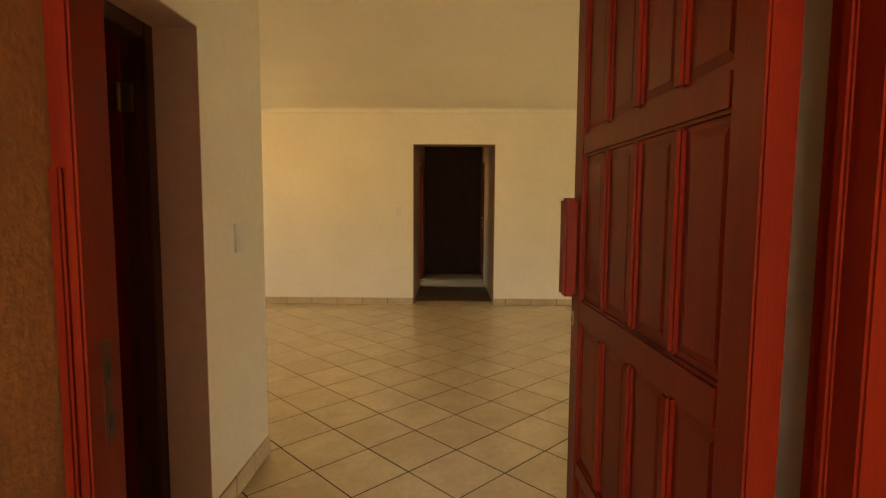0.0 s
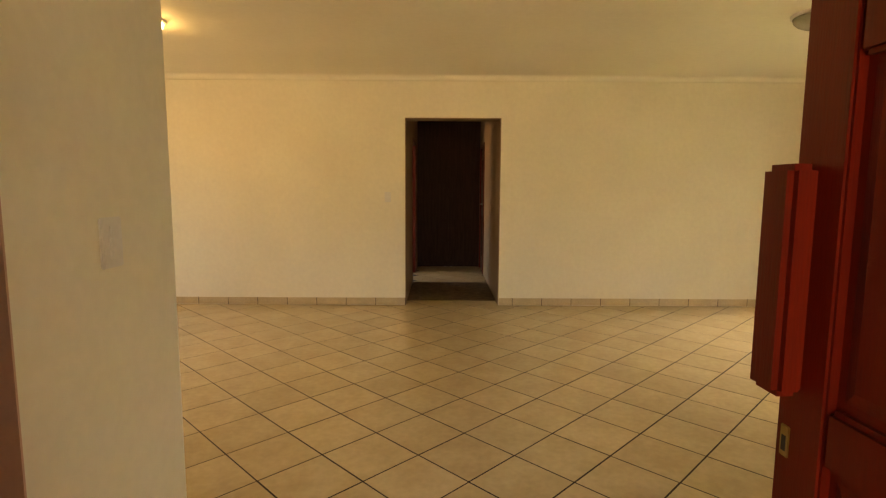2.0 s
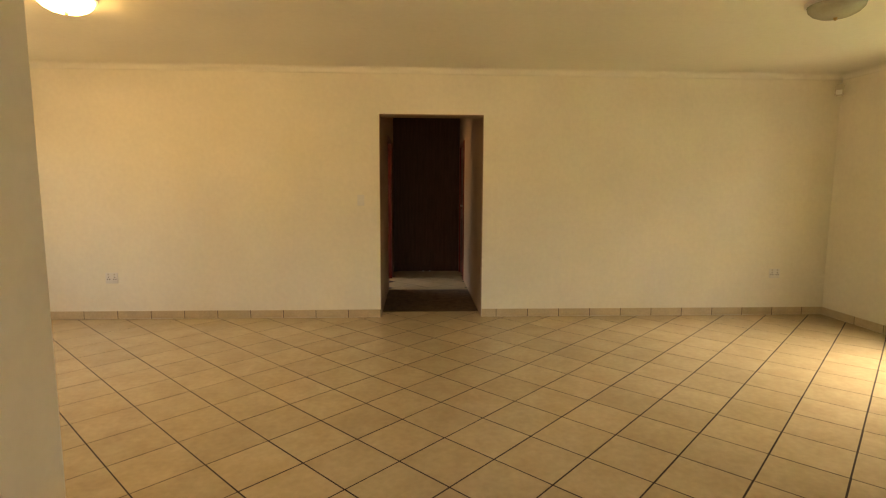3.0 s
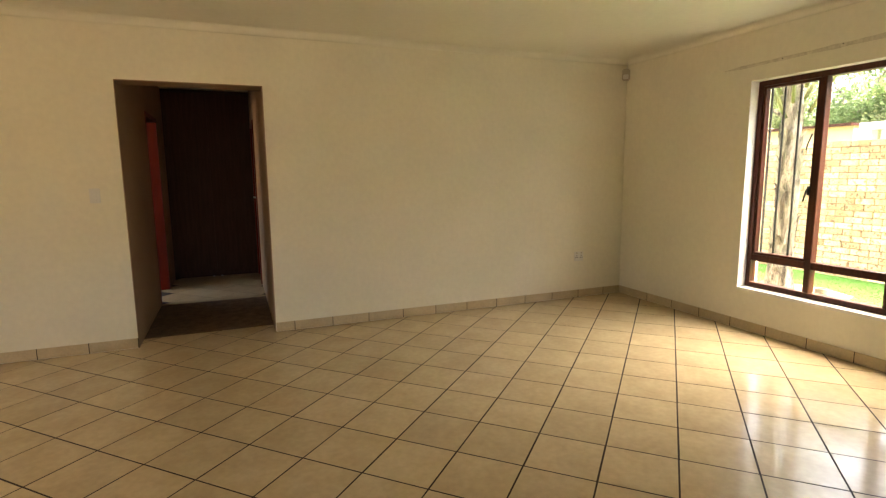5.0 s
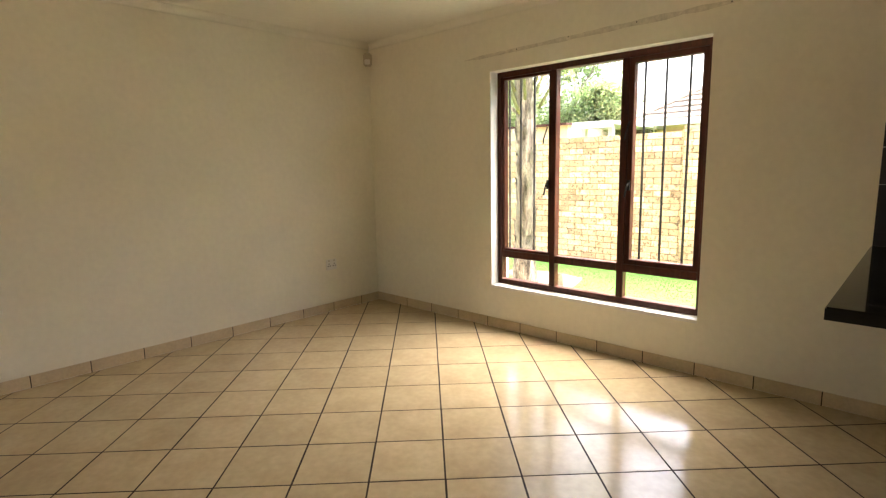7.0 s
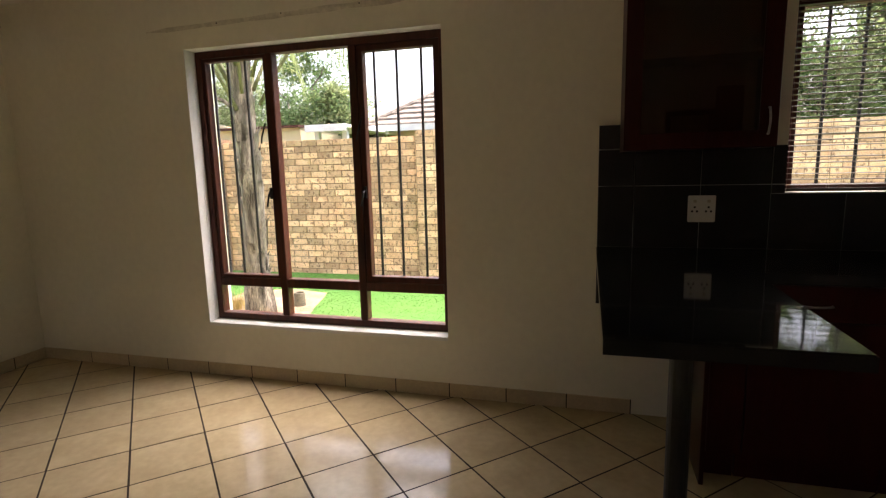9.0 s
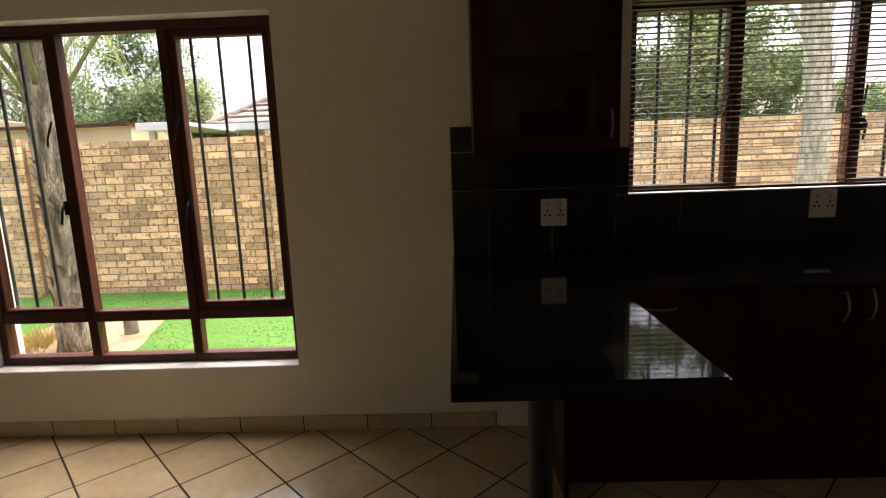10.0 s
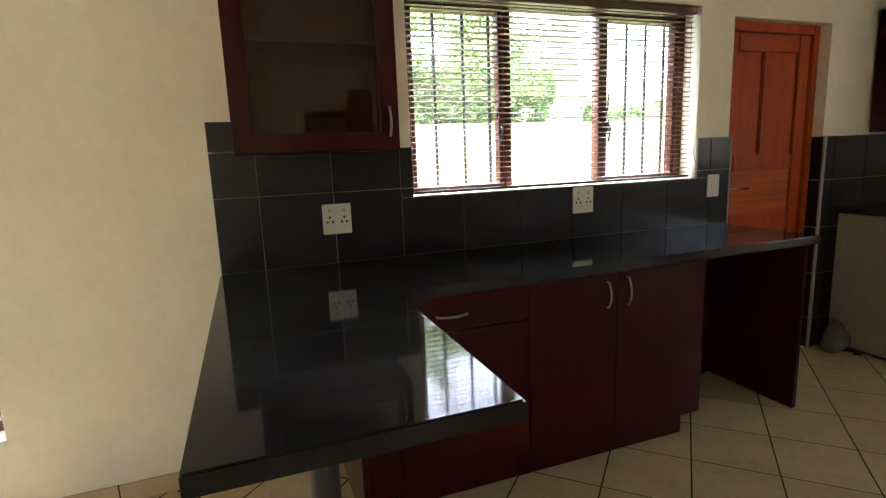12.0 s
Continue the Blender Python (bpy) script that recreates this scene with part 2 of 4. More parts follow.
def ring(bm, x0, x1, y0, y1, z0, z1, w, bevel=0.003):
    """A rectangular frame w wide, upright in the y-z plane and x0..x1 deep, in one piece."""
    rows = [[bm.verts.new((x, y, z)) for y, z in ((a0, c0), (a1, c0), (a1, c1), (a0, c1))] for x in (x0, x1) for a0, a1, c0, c1 in ((y0, y1, z0, z1), (y0 + w, y1 - w, z0 + w, z1 - w))]
    of, nf, ob, nb = rows
    for k in range(4):
        j = (k + 1) % 4
        for q in ((of[k], of[j], nf[j], nf[k]), (ob[k], nb[k], nb[j], ob[j]), (of[k], ob[k], ob[j], of[j]), (nf[k], nf[j], nb[j], nb[k])):
            bm.faces.new(q)
    if bevel:
        bmesh.ops.bevel(bm, geom=bm.edges[:], offset=bevel, segments=1, affect="EDGES", clamp_overlap=True)
    return bm


def structure(ob, label, category="wall"):
    return tagged(ob, label, category, kind="structure")


def wall(name, axis, a0, a1, u0, u1, z0, z1, mat, holes=(), label="cream painted plaster wall"):
    """A wall a0..a1 thick across its axis, from u0 to u1 along it, with holes (u0, u1, z0, z1) right through."""
    us = sorted({u0, u1, *(v for h in holes for v in h[:2])})
    zs = sorted({z0, z1, *(v for h in holes for v in h[2:])})
    bm = bmesh.new()
    cells = set()
    for i in range(len(us) - 1):
        for j in range(len(zs) - 1):
            cu, cz = (us[i] + us[i + 1]) / 2, (zs[j] + zs[j + 1]) / 2
            if not any(h[0] < cu < h[1] and h[2] < cz < h[3] for h in holes):
                cells.add((i, j))

    def vert(u, a, z):
        return bm.verts.new((a, u, z) if axis == "x" else (u, a, z))

    for i, j in cells:
        p, q, r, s = us[i], us[i + 1], zs[j], zs[j + 1]
        for a in (a0, a1):
            bm.faces.new([vert(p, a, r), vert(q, a, r), vert(q, a, s), vert(p, a, s)])
        for di, dj, e in ((-1, 0, (p, p, r, s)), (1, 0, (q, q, r, s)), (0, -1, (p, q, r, r)), (0, 1, (p, q, s, s))):
            if (i + di, j + dj) not in cells:
                if di:
                    bm.faces.new([vert(e[0], a0, r), vert(e[0], a1, r), vert(e[0], a1, s), vert(e[0], a0, s)])
                else:
                    bm.faces.new([vert(p, a0, e[2]), vert(q, a0, e[2]), vert(q, a1, e[2]), vert(p, a1, e[2])])
    bmesh.ops.remove_doubles(bm, verts=bm.verts[:], dist=1e-5)
    return structure(part(name, bm, mat), label)


# ---- the shell ----
XE, YN, ZC = 4.253, 6.768, 2.50
HL, HR, HT = -0.48, 0.564, 2.06
structure(boxes("floor", GROUT, None, (-4.8, XE + 0.1, -2.4, YN + 0.1, -0.2, -0.0009), (HL - 0.1, HR + 0.1, YN, 10.0, -0.2, -0.0009), (-3.4, HL - 0.1, 7.0, 12.0, -0.2, -0.0009)), "floor slab with brown grout joints", "floor")
floor = bpy.data.objects["floor"]
structure(boxes("ceiling", CEILING, None, (-4.8, XE + 0.15, 0.48, YN + 0.2, ZC, ZC + 0.1), (0.61, XE + 0.15, -2.4, 0.48, ZC, ZC + 0.1)), "cream painted plaster ceiling", "ceiling")
# Slab out of view, added to cut the skylight on the front door.
structure(boxes("porch_light_blocker", OUTER, None, (-4.8, 0.61, -1.9, 0.48, ZC, ZC + 0.1)), "unseen brown slab cutting skylight at the entrance", "ceiling")
structure(boxes("ceiling_hall", CEILING, None, (-3.6, HR + 0.3, YN + 0.24, 12.2, 2.44, 2.52)), "cream painted hall ceiling in shadow", "ceiling")

WIN = (3.688, 5.304, 0.346, 2.058)
KWIN = (0.402, 2.052, 1.165, 2.07)
KDOOR = (-0.617, 0.163, 0.0, 2.03)
wall("wall_east", "x", XE, XE + 0.24, -2.4, YN + 0.24, -0.2, ZC, PAINT, [WIN, KWIN, KDOOR], "cream painted outer wall with two windows and a door")
wall("wall_north", "y", YN, YN + 0.24, -4.8, XE, -0.2, ZC, PAINT, [(HL, HR, -0.2, HT)], "cream painted wall with a plain hall opening")
# The opening is out of view, added and sized to light the lounge.
wall("wall_west", "x", -4.8, -4.6, 2.45, YN, -0.2, ZC, PAINT, [(4.2, 5.4, 0.7, 2.1)], "cream painted wall with an unseen opening added for light")
wall("wall_entry_left", "x", -1.135, -0.935, 0.80, 2.65, -0.2, ZC, PAINT, [(1.17, 2.005, -0.2, 1.95)], "cream painted entry wall with a door opening")
wall("wall_lounge_south", "y", 2.45, 2.65, -4.6, -1.135, -0.2, ZC, PAINT)
wall("wall_side_room_west", "x", -4.8, -4.6, 0.48, 2.45, -0.2, ZC, PAINT)
wall("wall_front", "y", 0.48, 0.80, -4.6, 0.79, -0.2, ZC + 0.1, OUTER, [(-0.558, 0.60, -0.2, 2.13)], "brown plastered front wall with the entrance")
wall("wall_kitchen_west", "x", 0.61, 0.79, -2.4, 0.48, -0.2, ZC, PAINT)
wall("wall_entry_right", "x", 0.61, 0.79, 0.80, 1.5, -0.2, ZC, PAINT, (), "cream painted wall beside the entrance")
# Unseen opening added in this wall to brighten the far kitchen.
wall("wall_kitchen_south", "y", -2.4, -2.2, 0.79, XE, -0.2, ZC, PAINT, [(1.5, 2.0, 1.2, 2.0)])
# Unseen wall, added to keep west light off the door and right jamb.
wall("wall_west_blocker", "x", -1.5, -1.3, -2.4, 0.48, -0.2, ZC, OUTER, (), "unseen brown wall blocking west light from the entrance")
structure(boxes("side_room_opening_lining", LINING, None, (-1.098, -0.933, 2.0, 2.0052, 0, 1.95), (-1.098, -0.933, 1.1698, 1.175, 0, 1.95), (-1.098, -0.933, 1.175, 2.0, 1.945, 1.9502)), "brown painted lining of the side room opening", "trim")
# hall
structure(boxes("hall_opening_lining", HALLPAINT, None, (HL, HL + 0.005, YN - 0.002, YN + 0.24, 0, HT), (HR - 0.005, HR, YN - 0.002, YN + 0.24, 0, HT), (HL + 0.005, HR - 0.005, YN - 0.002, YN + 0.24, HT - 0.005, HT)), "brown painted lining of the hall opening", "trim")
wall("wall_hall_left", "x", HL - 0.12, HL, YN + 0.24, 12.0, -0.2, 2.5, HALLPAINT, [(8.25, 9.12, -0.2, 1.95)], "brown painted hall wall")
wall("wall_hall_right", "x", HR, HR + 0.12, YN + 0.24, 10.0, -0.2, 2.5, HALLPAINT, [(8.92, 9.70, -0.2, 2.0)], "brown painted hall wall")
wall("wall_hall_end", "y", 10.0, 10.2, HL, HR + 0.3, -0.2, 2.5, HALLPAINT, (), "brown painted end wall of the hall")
wall("wall_bedroom_west", "x", -3.6, -3.4, 7.0, 12.0, -0.2, 2.5, PAINT, [(7.3, 10.6, 0.5, 2.2)])
wall("wall_bedroom_north", "y", 12.0, 12.2, -3.6, HL, -0.2, 2.5, PAINT)
boxes("wall_behind_hall_door", PAINT, None, (HR + 0.2, HR + 0.3, YN + 0.24, 10.0, -0.2, 2.5))
structure(bpy.data.objects["wall_behind_hall_door"], "plain plaster wall behind the hall door")


def cove(name, pts, label):
    """A small rounded cornice between wall and ceiling, along a straight run with its inward side given."""
    (x0, y0), (x1, y1), (nx, ny) = pts
    bm = bmesh.new()
    prof = [(0.0, -0.055)] + [(0.05 - 0.05 * math.cos(a), -0.055 + 0.055 * math.sin(a)) for a in [k * math.pi / 16 for k in range(9)]] + [(0.0, 0.0)]
    rings = [[bm.verts.new((x + nx * d, y + ny * d, ZC + h)) for d, h in prof] for x, y in ((x0, y0), (x1, y1))]
    for k in range(len(prof)):
        j = (k + 1) % len(prof)
        bm.faces.new((rings[0][k], rings[0][j], rings[1][j], rings[1][k]))
    return structure(part(name, bm, CEILING, smooth=True), label, "trim")


cove("cornice_north", ((-4.6, YN), (XE, YN), (0, -1)), "small cream plaster cornice")
cove("cornice_east", ((XE, -2.2), (XE, YN), (-1, 0)), "small cream plaster cornice")
cove("cornice_south", ((-4.6, 2.65), (-0.935, 2.65), (0, 1)), "small cream plaster cornice")
# Plain brown strip over the near hall floor, ending at y 8.2.
structure(boxes("floor_strip_hall", HALLSTRIP, None, (HL + 0.004, HR - 0.004, 7.0, 8.2, -0.001, 0.006), bevel=0.003), "brown strip covering the near hall floor", "mat")

# ---- entrance ----


def panel_leaf(name, parent, mat, w, h, t, rows, stile, bar, deep=0.016, raised=True, label=""):
    """A framed door leaf in its own space: y along the width, x through the thickness, z up. rows: (z0, z1, panels side by side)."""
    leaf = part(name, box(bmesh.new(), -t / 2 + deep, t / 2 - deep, stile / 2, w - stile / 2, 0.01, h - 0.01), mat, parent, label)
    for y0, y1 in ((0, stile), (w - stile, w)):
        boxes("stile", mat, leaf, (-t / 2, t / 2, y0, y1, 0, h), bevel=0.004)
    zs = [0.0] + [v for r in rows for v in r[:2]] + [h]
    for z0, z1 in zip(zs[::2], zs[1::2]):
        boxes("rail", mat, leaf, (-t / 2 + 0.001, t / 2 - 0.001, stile, w - stile, z0, z1), bevel=0.007)
    for z0, z1, cols in rows:
        cw = (w - 2 * stile - (cols - 1) * bar) / cols
        for c in range(cols):
            y0 = stile + c * (cw + bar)
            if raised:
                bm = bmesh.new()
                rings = []
                for x, e in ((-t / 2 + deep, 0.012), (-t / 2 + 0.011, 0.030), (t / 2 - 0.011, 0.030), (t / 2 - deep, 0.012)):
                    rings.append([bm.verts.new((x, y, z)) for y, z in ((y0 + e, z0 + e), (y0 + cw - e, z0 + e), (y0 + cw - e, z1 - e), (y0 + e, z1 - e))])
                for a, b in ((rings[0], rings[1]), (rings[1], rings[2]), (rings[2], rings[3])):
                    if a is not rings[1]:
                        for k in range(4):
                            bm.faces.new((a[k], a[(k + 1) % 4], b[(k + 1) % 4], b[k]))
                bm.faces.new(rings[1])
                bm.faces.new(rings[2])
                part("panel", bm, mat, leaf)
            if c < cols - 1:
                boxes("muntin", mat, leaf, (-t / 2 + 0.001, t / 2 - 0.001, y0 + cw, y0 + cw + bar, z0, z1), bevel=0.007)
    return leaf


front_door = thing("front_door", "open red varnished timber panel door with a block handle", "door")
front_door.matrix_world = pose(0.462, 0.763, 0.015, 0, 0, 2.2)
panel_leaf("leaf", front_door, WOOD, 0.945, 2.03, 0.05, [(0.16, 0.43, 4), (0.49, 0.92, 4), (1.0, 1.43, 4), (1.50, 1.93, 4)], 0.085, 0.036)
bm = box(bmesh.new(), -0.066, -0.025, 0.895, 0.957, 0.998, 1.308, bevel=0.009)
part("pull_handle", bm, WOOD, front_door, "red timber block handle")
bm = box(bmesh.new(), -0.013, 0.013, 0.943, 0.9475, 0.82, 0.97, bevel=0.001)
box(bm, -0.006, 0.006, 0.946, 0.950, 0.88, 0.91)
part("lock_plate", bm, BRASS, front_door, "brass lock plate")

esc = part("keyhole_plate", box(bmesh.new(), -0.0280, -0.0245, 0.914, 0.932, 0.903, 0.949, bevel=0.003), BRASS, front_door, "worn brass keyhole plate")
part("keyhole", box(bmesh.new(), -0.0287, -0.0278, 0.919, 0.927, 0.912, 0.934), HOLE, esc, "dark keyhole")

front_frame = tagged(new("door_frame_front"), "red varnished timber frame of the entrance", "door frame", kind="structure")
boxes("jamb", WOOD, front_frame, (-0.557, -0.520, 0.763, 0.845, 0, 2.13), bevel=0.004)
boxes("jamb", WOOD, front_frame, (0.513, 0.598, 0.655, 0.757, 0, 2.13), bevel=0.004)
boxes("head", WOOD, front_frame, (-0.520, 0.513, 0.763, 0.812, 2.065, 2.13), bevel=0.004)
strike = boxes("strike_plate", WOOD_DARK, front_frame, (-0.5205, -0.5185, 0.797, 0.819, 0.93, 1.09), bevel=0.0008, label="dark painted strike plate")
boxes("latch_hole", HOLE, strike, (-0.5187, -0.5180, 0.803, 0.813, 1.028, 1.058), label="dark latch hole")
boxes("bolt_hole", HOLE, strike, (-0.5187, -0.5180, 0.803, 0.814, 0.950, 0.975), label="dark bolt hole")
boxes("bead", WOOD, front_frame, (-0.555, -0.536, 0.753, 0.7635, 0.0, 1.352), bevel=0.004, label="dark red timber bead")
boxes("bead", WOOD, front_frame, (0.503, 0.514, 0.700, 0.722, 0.0, 2.06), bevel=0.004)

side_frame = tagged(new("door_frame_side_room"), "dark red timber frame of the side room", "door frame", kind="structure")
boxes("jamb", WOOD_DARK, side_frame, (-1.19, -1.098, 1.945, 2.004, 0, 1.949), bevel=0.004)
boxes("jamb", WOOD_DARK, side_frame, (-1.19, -1.098, 1.171, 1.23, 0, 1.949), bevel=0.004)
boxes("head", WOOD_DARK, side_frame, (-1.19, -1.098, 1.23, 1.945, 1.89, 1.949), bevel=0.004)
# Brighter timber than the jambs: the light on this edge is put into colour.
boxes("stop", WOOD, side_frame, (-1.262, -1.1905, 1.94, 2.003, 0, 1.949), bevel=0.004)
side_door = thing("side_room_door", "open dark red timber door of the dark side room", "door")
side_door.matrix_world = pose(-1.235, 1.92, 0.01, 0, 0, 84)
panel_leaf("leaf", side_door, WOOD_DARK, 0.70, 1.87, 0.04, [(0.2, 0.85, 2), (1.0, 1.72, 2)], 0.1, 0.09, 0.012)
bm = box(bmesh.new(), -1.188, -1.145, 1.936, 1.946, 1.63, 1.73, bevel=0.002)
tube(bm, [(-1.193, 1.935, 1.63), (-1.193, 1.935, 1.73)], 0.007)
part("hinge", bm, BRASS, side_frame, "brass butt hinge")


def plate(name, label, category, at, normal, w, h, kind_of):
    """A wall plate: a switch with rockers or a socket with its holes, at a place on a wall that faces normal."""
    t = tagged(new(name), label, category)
    nx, ny = normal
    t.matrix_world = Matrix(((-ny, nx, 0, at[0]), (nx, ny, 0, at[1]), (0, 0, 1, at[2]), (0, 0, 0, 1)))
    part("plate", box(bmesh.new(), -w / 2, w / 2, 0, 0.009, -h / 2, h / 2, bevel=0.003), PLASTIC, t)
    if kind_of == "switch":
        for k in (-1, 0, 1):
            part("rocker", box(bmesh.new(), -0.012, 0.012, 0.006, 0.013, k * 0.031 - 0.012, k * 0.031 + 0.012, bevel=0.002), PLASTIC, t)
    elif kind_of == "isolator":
        part("rocker", box(bmesh.new(), -0.012, 0.012, 0.006, 0.014, -0.016, 0.016, bevel=0.002), PLASTIC, t)
    else:
        for cx in ((-w / 4, w / 4) if kind_of == "double" else (0,)):
            bm = bmesh.new()
            for dx, dz in ((0, 0.008), (-0.011, -0.012), (0.011, -0.012)):
                tube(bm, [(cx + dx, 0.0085, dz), (cx + dx, 0.0098, dz)], 0.0055, 8)
            part("pin_hole", bm, HOLE, t, "dark pin holes")
            part("rocker", box(bmesh.new(), cx - 0.007, cx + 0.007, 0.006, 0.013, 0.030, 0.044, bevel=0.0015), SENSOR, t, "yellowed switch")
    return t


plate("light_switch", "white plastic light switch on the entry wall", "switch", (-0.935, 2.33, 1.148), (1, 0), 0.085, 0.13, "switch")
plate("light_switch", "cream plastic light switch beside the hall opening", "switch", (-0.669, YN, 1.206), (0, -1), 0.07, 0.11, "switch")
plate("wall_socket", "white double socket low on the lounge wall", "socket", (3.693, YN, 0.447), (0, -1), 0.115, 0.10, "double")
plate("wall_socket", "cream double socket low on the lounge wall", "socket", (-3.16, YN, 0.42), (0, -1), 0.12, 0.11, "double")
plate("wall_socket", "white double socket on black kitchen tiles", "socket", (4.235, 2.405, 1.093), (-1, 0), 0.122, 0.128, "double")
plate("wall_socket", "white double socket under the kitchen window", "socket", (4.235, 1.157, 1.093), (-1, 0), 0.122, 0.132, "double")
plate("isolator_switch", "white isolator switch on black kitchen tiles", "switch", (4.235, 0.288, 1.117), (-1, 0), 0.088, 0.125, "isolator")

# ---- lounge ----


def ceiling_light(x, y, mat, label):
    t = thing("ceiling_light", label, "ceiling light", "ceiling lights of the lounge")
    t.location = (x, y, ZC)
    part("base", lathe(bmesh.new(), [(0.155, -0.022), (0.168, -0.018), (0.168, 0.0)], 0, 0), FASCIA, t, "white metal base ring")
    part("shade", lathe(bmesh.new(), [(0.01, -0.10), (0.05, -0.098), (0.09, -0.09), (0.125, -0.072), (0.148, -0.048), (0.155, -0.022)], 0, 0), mat, t, smooth=True)
    part("finial", lathe(bmesh.new(), [(0.004, -0.116), (0.010, -0.112), (0.010, -0.104), (0.014, -0.099)], 0, 0, 12), BRASS, t)
    return t


ceiling_light(-2.26, 4.92, LIT, "lit opal glass dome light on the ceiling")
ceiling_light(2.50, 4.72, OPAL, "unlit opal glass dome light on the ceiling")

sensor = thing("motion_sensor", "small white alarm motion sensor in the corner", "sensor")
sensor.matrix_world = pose(4.155, 6.67, 2.345, 0, 0, -45) @ Matrix.Scale(1.08, 4)
part("housing", box(bmesh.new(), -0.035, 0.035, -0.035, 0.018, -0.065, 0.04, bevel=0.010), SENSOR, sensor)
part("lens", box(bmesh.new(), -0.024, 0.024, -0.040, -0.031, -0.055, -0.012, bevel=0.004), PLASTIC, sensor, "white ribbed lens")
bm = tube(bmesh.new(), [(0, 0.01, 0.028), (0, 0.022, 0.05), (0, 0.11, 0.055)], 0.007)
part("bracket", bm, PLASTIC, sensor, smooth=True)
part("cable", tube(bmesh.new(), [(0, 0.09, 0.055), (0.004, 0.11, 0.09), (0, 0.115, 0.15)], 0.0025, 6), PLASTIC, sensor)

# filler along the line of an old curtain rail, with its screw holes
bm = bmesh.new()
edge = []
for k in range(41):
    y = 5.56 - 2.06 * k / 40
    zc, half = 2.176 + 0.036 * k / 40, (0.016 + 0.020 * abs(noise.noise(Vector((y * 3.1, 2.0, 0.0)))) + 0.006 * noise.noise(Vector((y * 11, 7.0, 0.0)))) * min(1.0, (k + 0.6) / 4, (40.6 - k) / 4)
    edge.append([bm.verts.new((x, y, z)) for x, z in ((XE + 0.004, zc - half), (XE - 0.0012, zc - half * 0.7), (XE - 0.002, zc + half * 0.6), (XE + 0.004, zc + half))])
for a, b in zip(edge, edge[1:]):
    for q in range(3):
        bm.faces.new((a[q], a[q + 1], b[q + 1], b[q]))
rail_mark = thing("filler_streak", "rough filler streak where a curtain rail hung", "filler")
part("filler", bm, FILLER, rail_mark, smooth=True)
for y, z in ((5.05, 2.186), (4.62, 2.20), (4.14, 2.205), (3.60, 2.21)):
    part("screw_hole", tube(bmesh.new(), [(XE + 0.003, y, z), (XE - 0.0035, y, z)], 0.0045, 8), HOLE, rail_mark, "dark screw hole")


def casement(name, y0, y1, z0, z1, label, cols, transom, sash, bars, bar_x, x0, depth=0.07, mw=0.024):
    """A timber window filling an opening: outer frame, mullions at cols, a transom, sashes in some of the lights (light: width of its members), burglar bars."""
    w = tagged(new(name), label, "window", kind="structure")
    f = 0.042
    part("window_frame", ring(bmesh.new(), x0, x0 + depth, y0, y1, z0, z1, f), WOOD_DARK, w)
    edges = [y0 + f] + [v for c in cols for v in (c - mw, c + mw)] + [y1 - f]
    for c in cols:
        boxes("mullion", WOOD_DARK, w, (x0 + 0.002, x0 + depth - 0.002, c - mw, c + mw, z0 + f, z1 - f), bevel=0.004)
    zb = z0 + f
    for i, (a, b) in enumerate(zip(edges[::2], edges[1::2])):
        zl = zb
        if transom:
            boxes("transom", WOOD_DARK, w, (x0 + 0.003, x0 + depth - 0.003, a, b, transom - 0.028, transom + 0.028), bevel=0.004)
            pane = boxes("pane", GLASS, w, (x0 + 0.033, x0 + 0.037, a, b, zb, transom - 0.028))
            pane.visible_shadow = False
            zl = transom + 0.028
        if i in sash:
            s = part("sash", ring(bmesh.new(), x0 + 0.012, x0 + depth - 0.004, a, b, zl, z1 - f, sash[i]), WOOD_DARK, w)
            hy = a + 0.02 if i else b - 0.02
            bm = box(bmesh.new(), x0 + 0.0, x0 + 0.012, hy - 0.01, hy + 0.01, (zl + z1) / 2 - 0.20, (zl + z1) / 2 - 0.13, bevel=0.002)
            tube(bm, [(x0 - 0.006, hy, (zl + z1) / 2 - 0.15), (x0 - 0.022, hy, (zl + z1) / 2 - 0.17), (x0 - 0.024, hy + 0.015, (zl + z1) / 2 - 0.245)], 0.006, 8)
            part("catch", bm, BAR, s, "dark metal window catch")
            bm = tube(bmesh.new(), [(x0 - 0.004, hy, zl + 0.98 * (z1 - zl) - 0.42), (x0 - 0.02, hy + 0.02, zl + 0.98 * (z1 - zl) - 0.50), (x0 - 0.014, hy + 0.03, zl + 0.98 * (z1 - zl) - 0.54)], 0.005, 8)
            part("stay", bm, BAR, s, "dark metal window stay")
        pane = boxes("pane", GLASS, w, (x0 + 0.043, x0 + 0.047, a, b, zl, z1 - f))
        pane.visible_shadow = False
        if i in bars:
            for y in bars[i]:
                part("burglar_bar", tube(bmesh.new(), [(bar_x, y, zl - 0.012), (bar_x, y, z1 - f + 0.02)], 0.0082, 8), BAR, w, "black steel burglar bar")
            part("burglar_bar_rail", tube(bmesh.new(), [(bar_x, a - 0.01, zl + 0.005), (bar_x, b + 0.01, zl + 0.005)], 0.007, 8), BAR, w, "black steel burglar rail")
    return w


casement("window_1", *WIN[:2], WIN[2] + 0.012, WIN[3], "dark red timber window with burglar bars beside the lawn", (4.245, 4.79), 0.612, {0: 0.036, 2: 0.02}, {0: (4.135, 3.998, 3.850), 2: (5.226, 5.118, 4.992)}, 4.412, 4.345)
structure(boxes("window_sill_1", REVEAL, None, (XE - 0.006, 4.40, WIN[0], WIN[1], WIN[2] - 0.01, WIN[2] + 0.012), bevel=0.003), "white painted window sill", "sill")
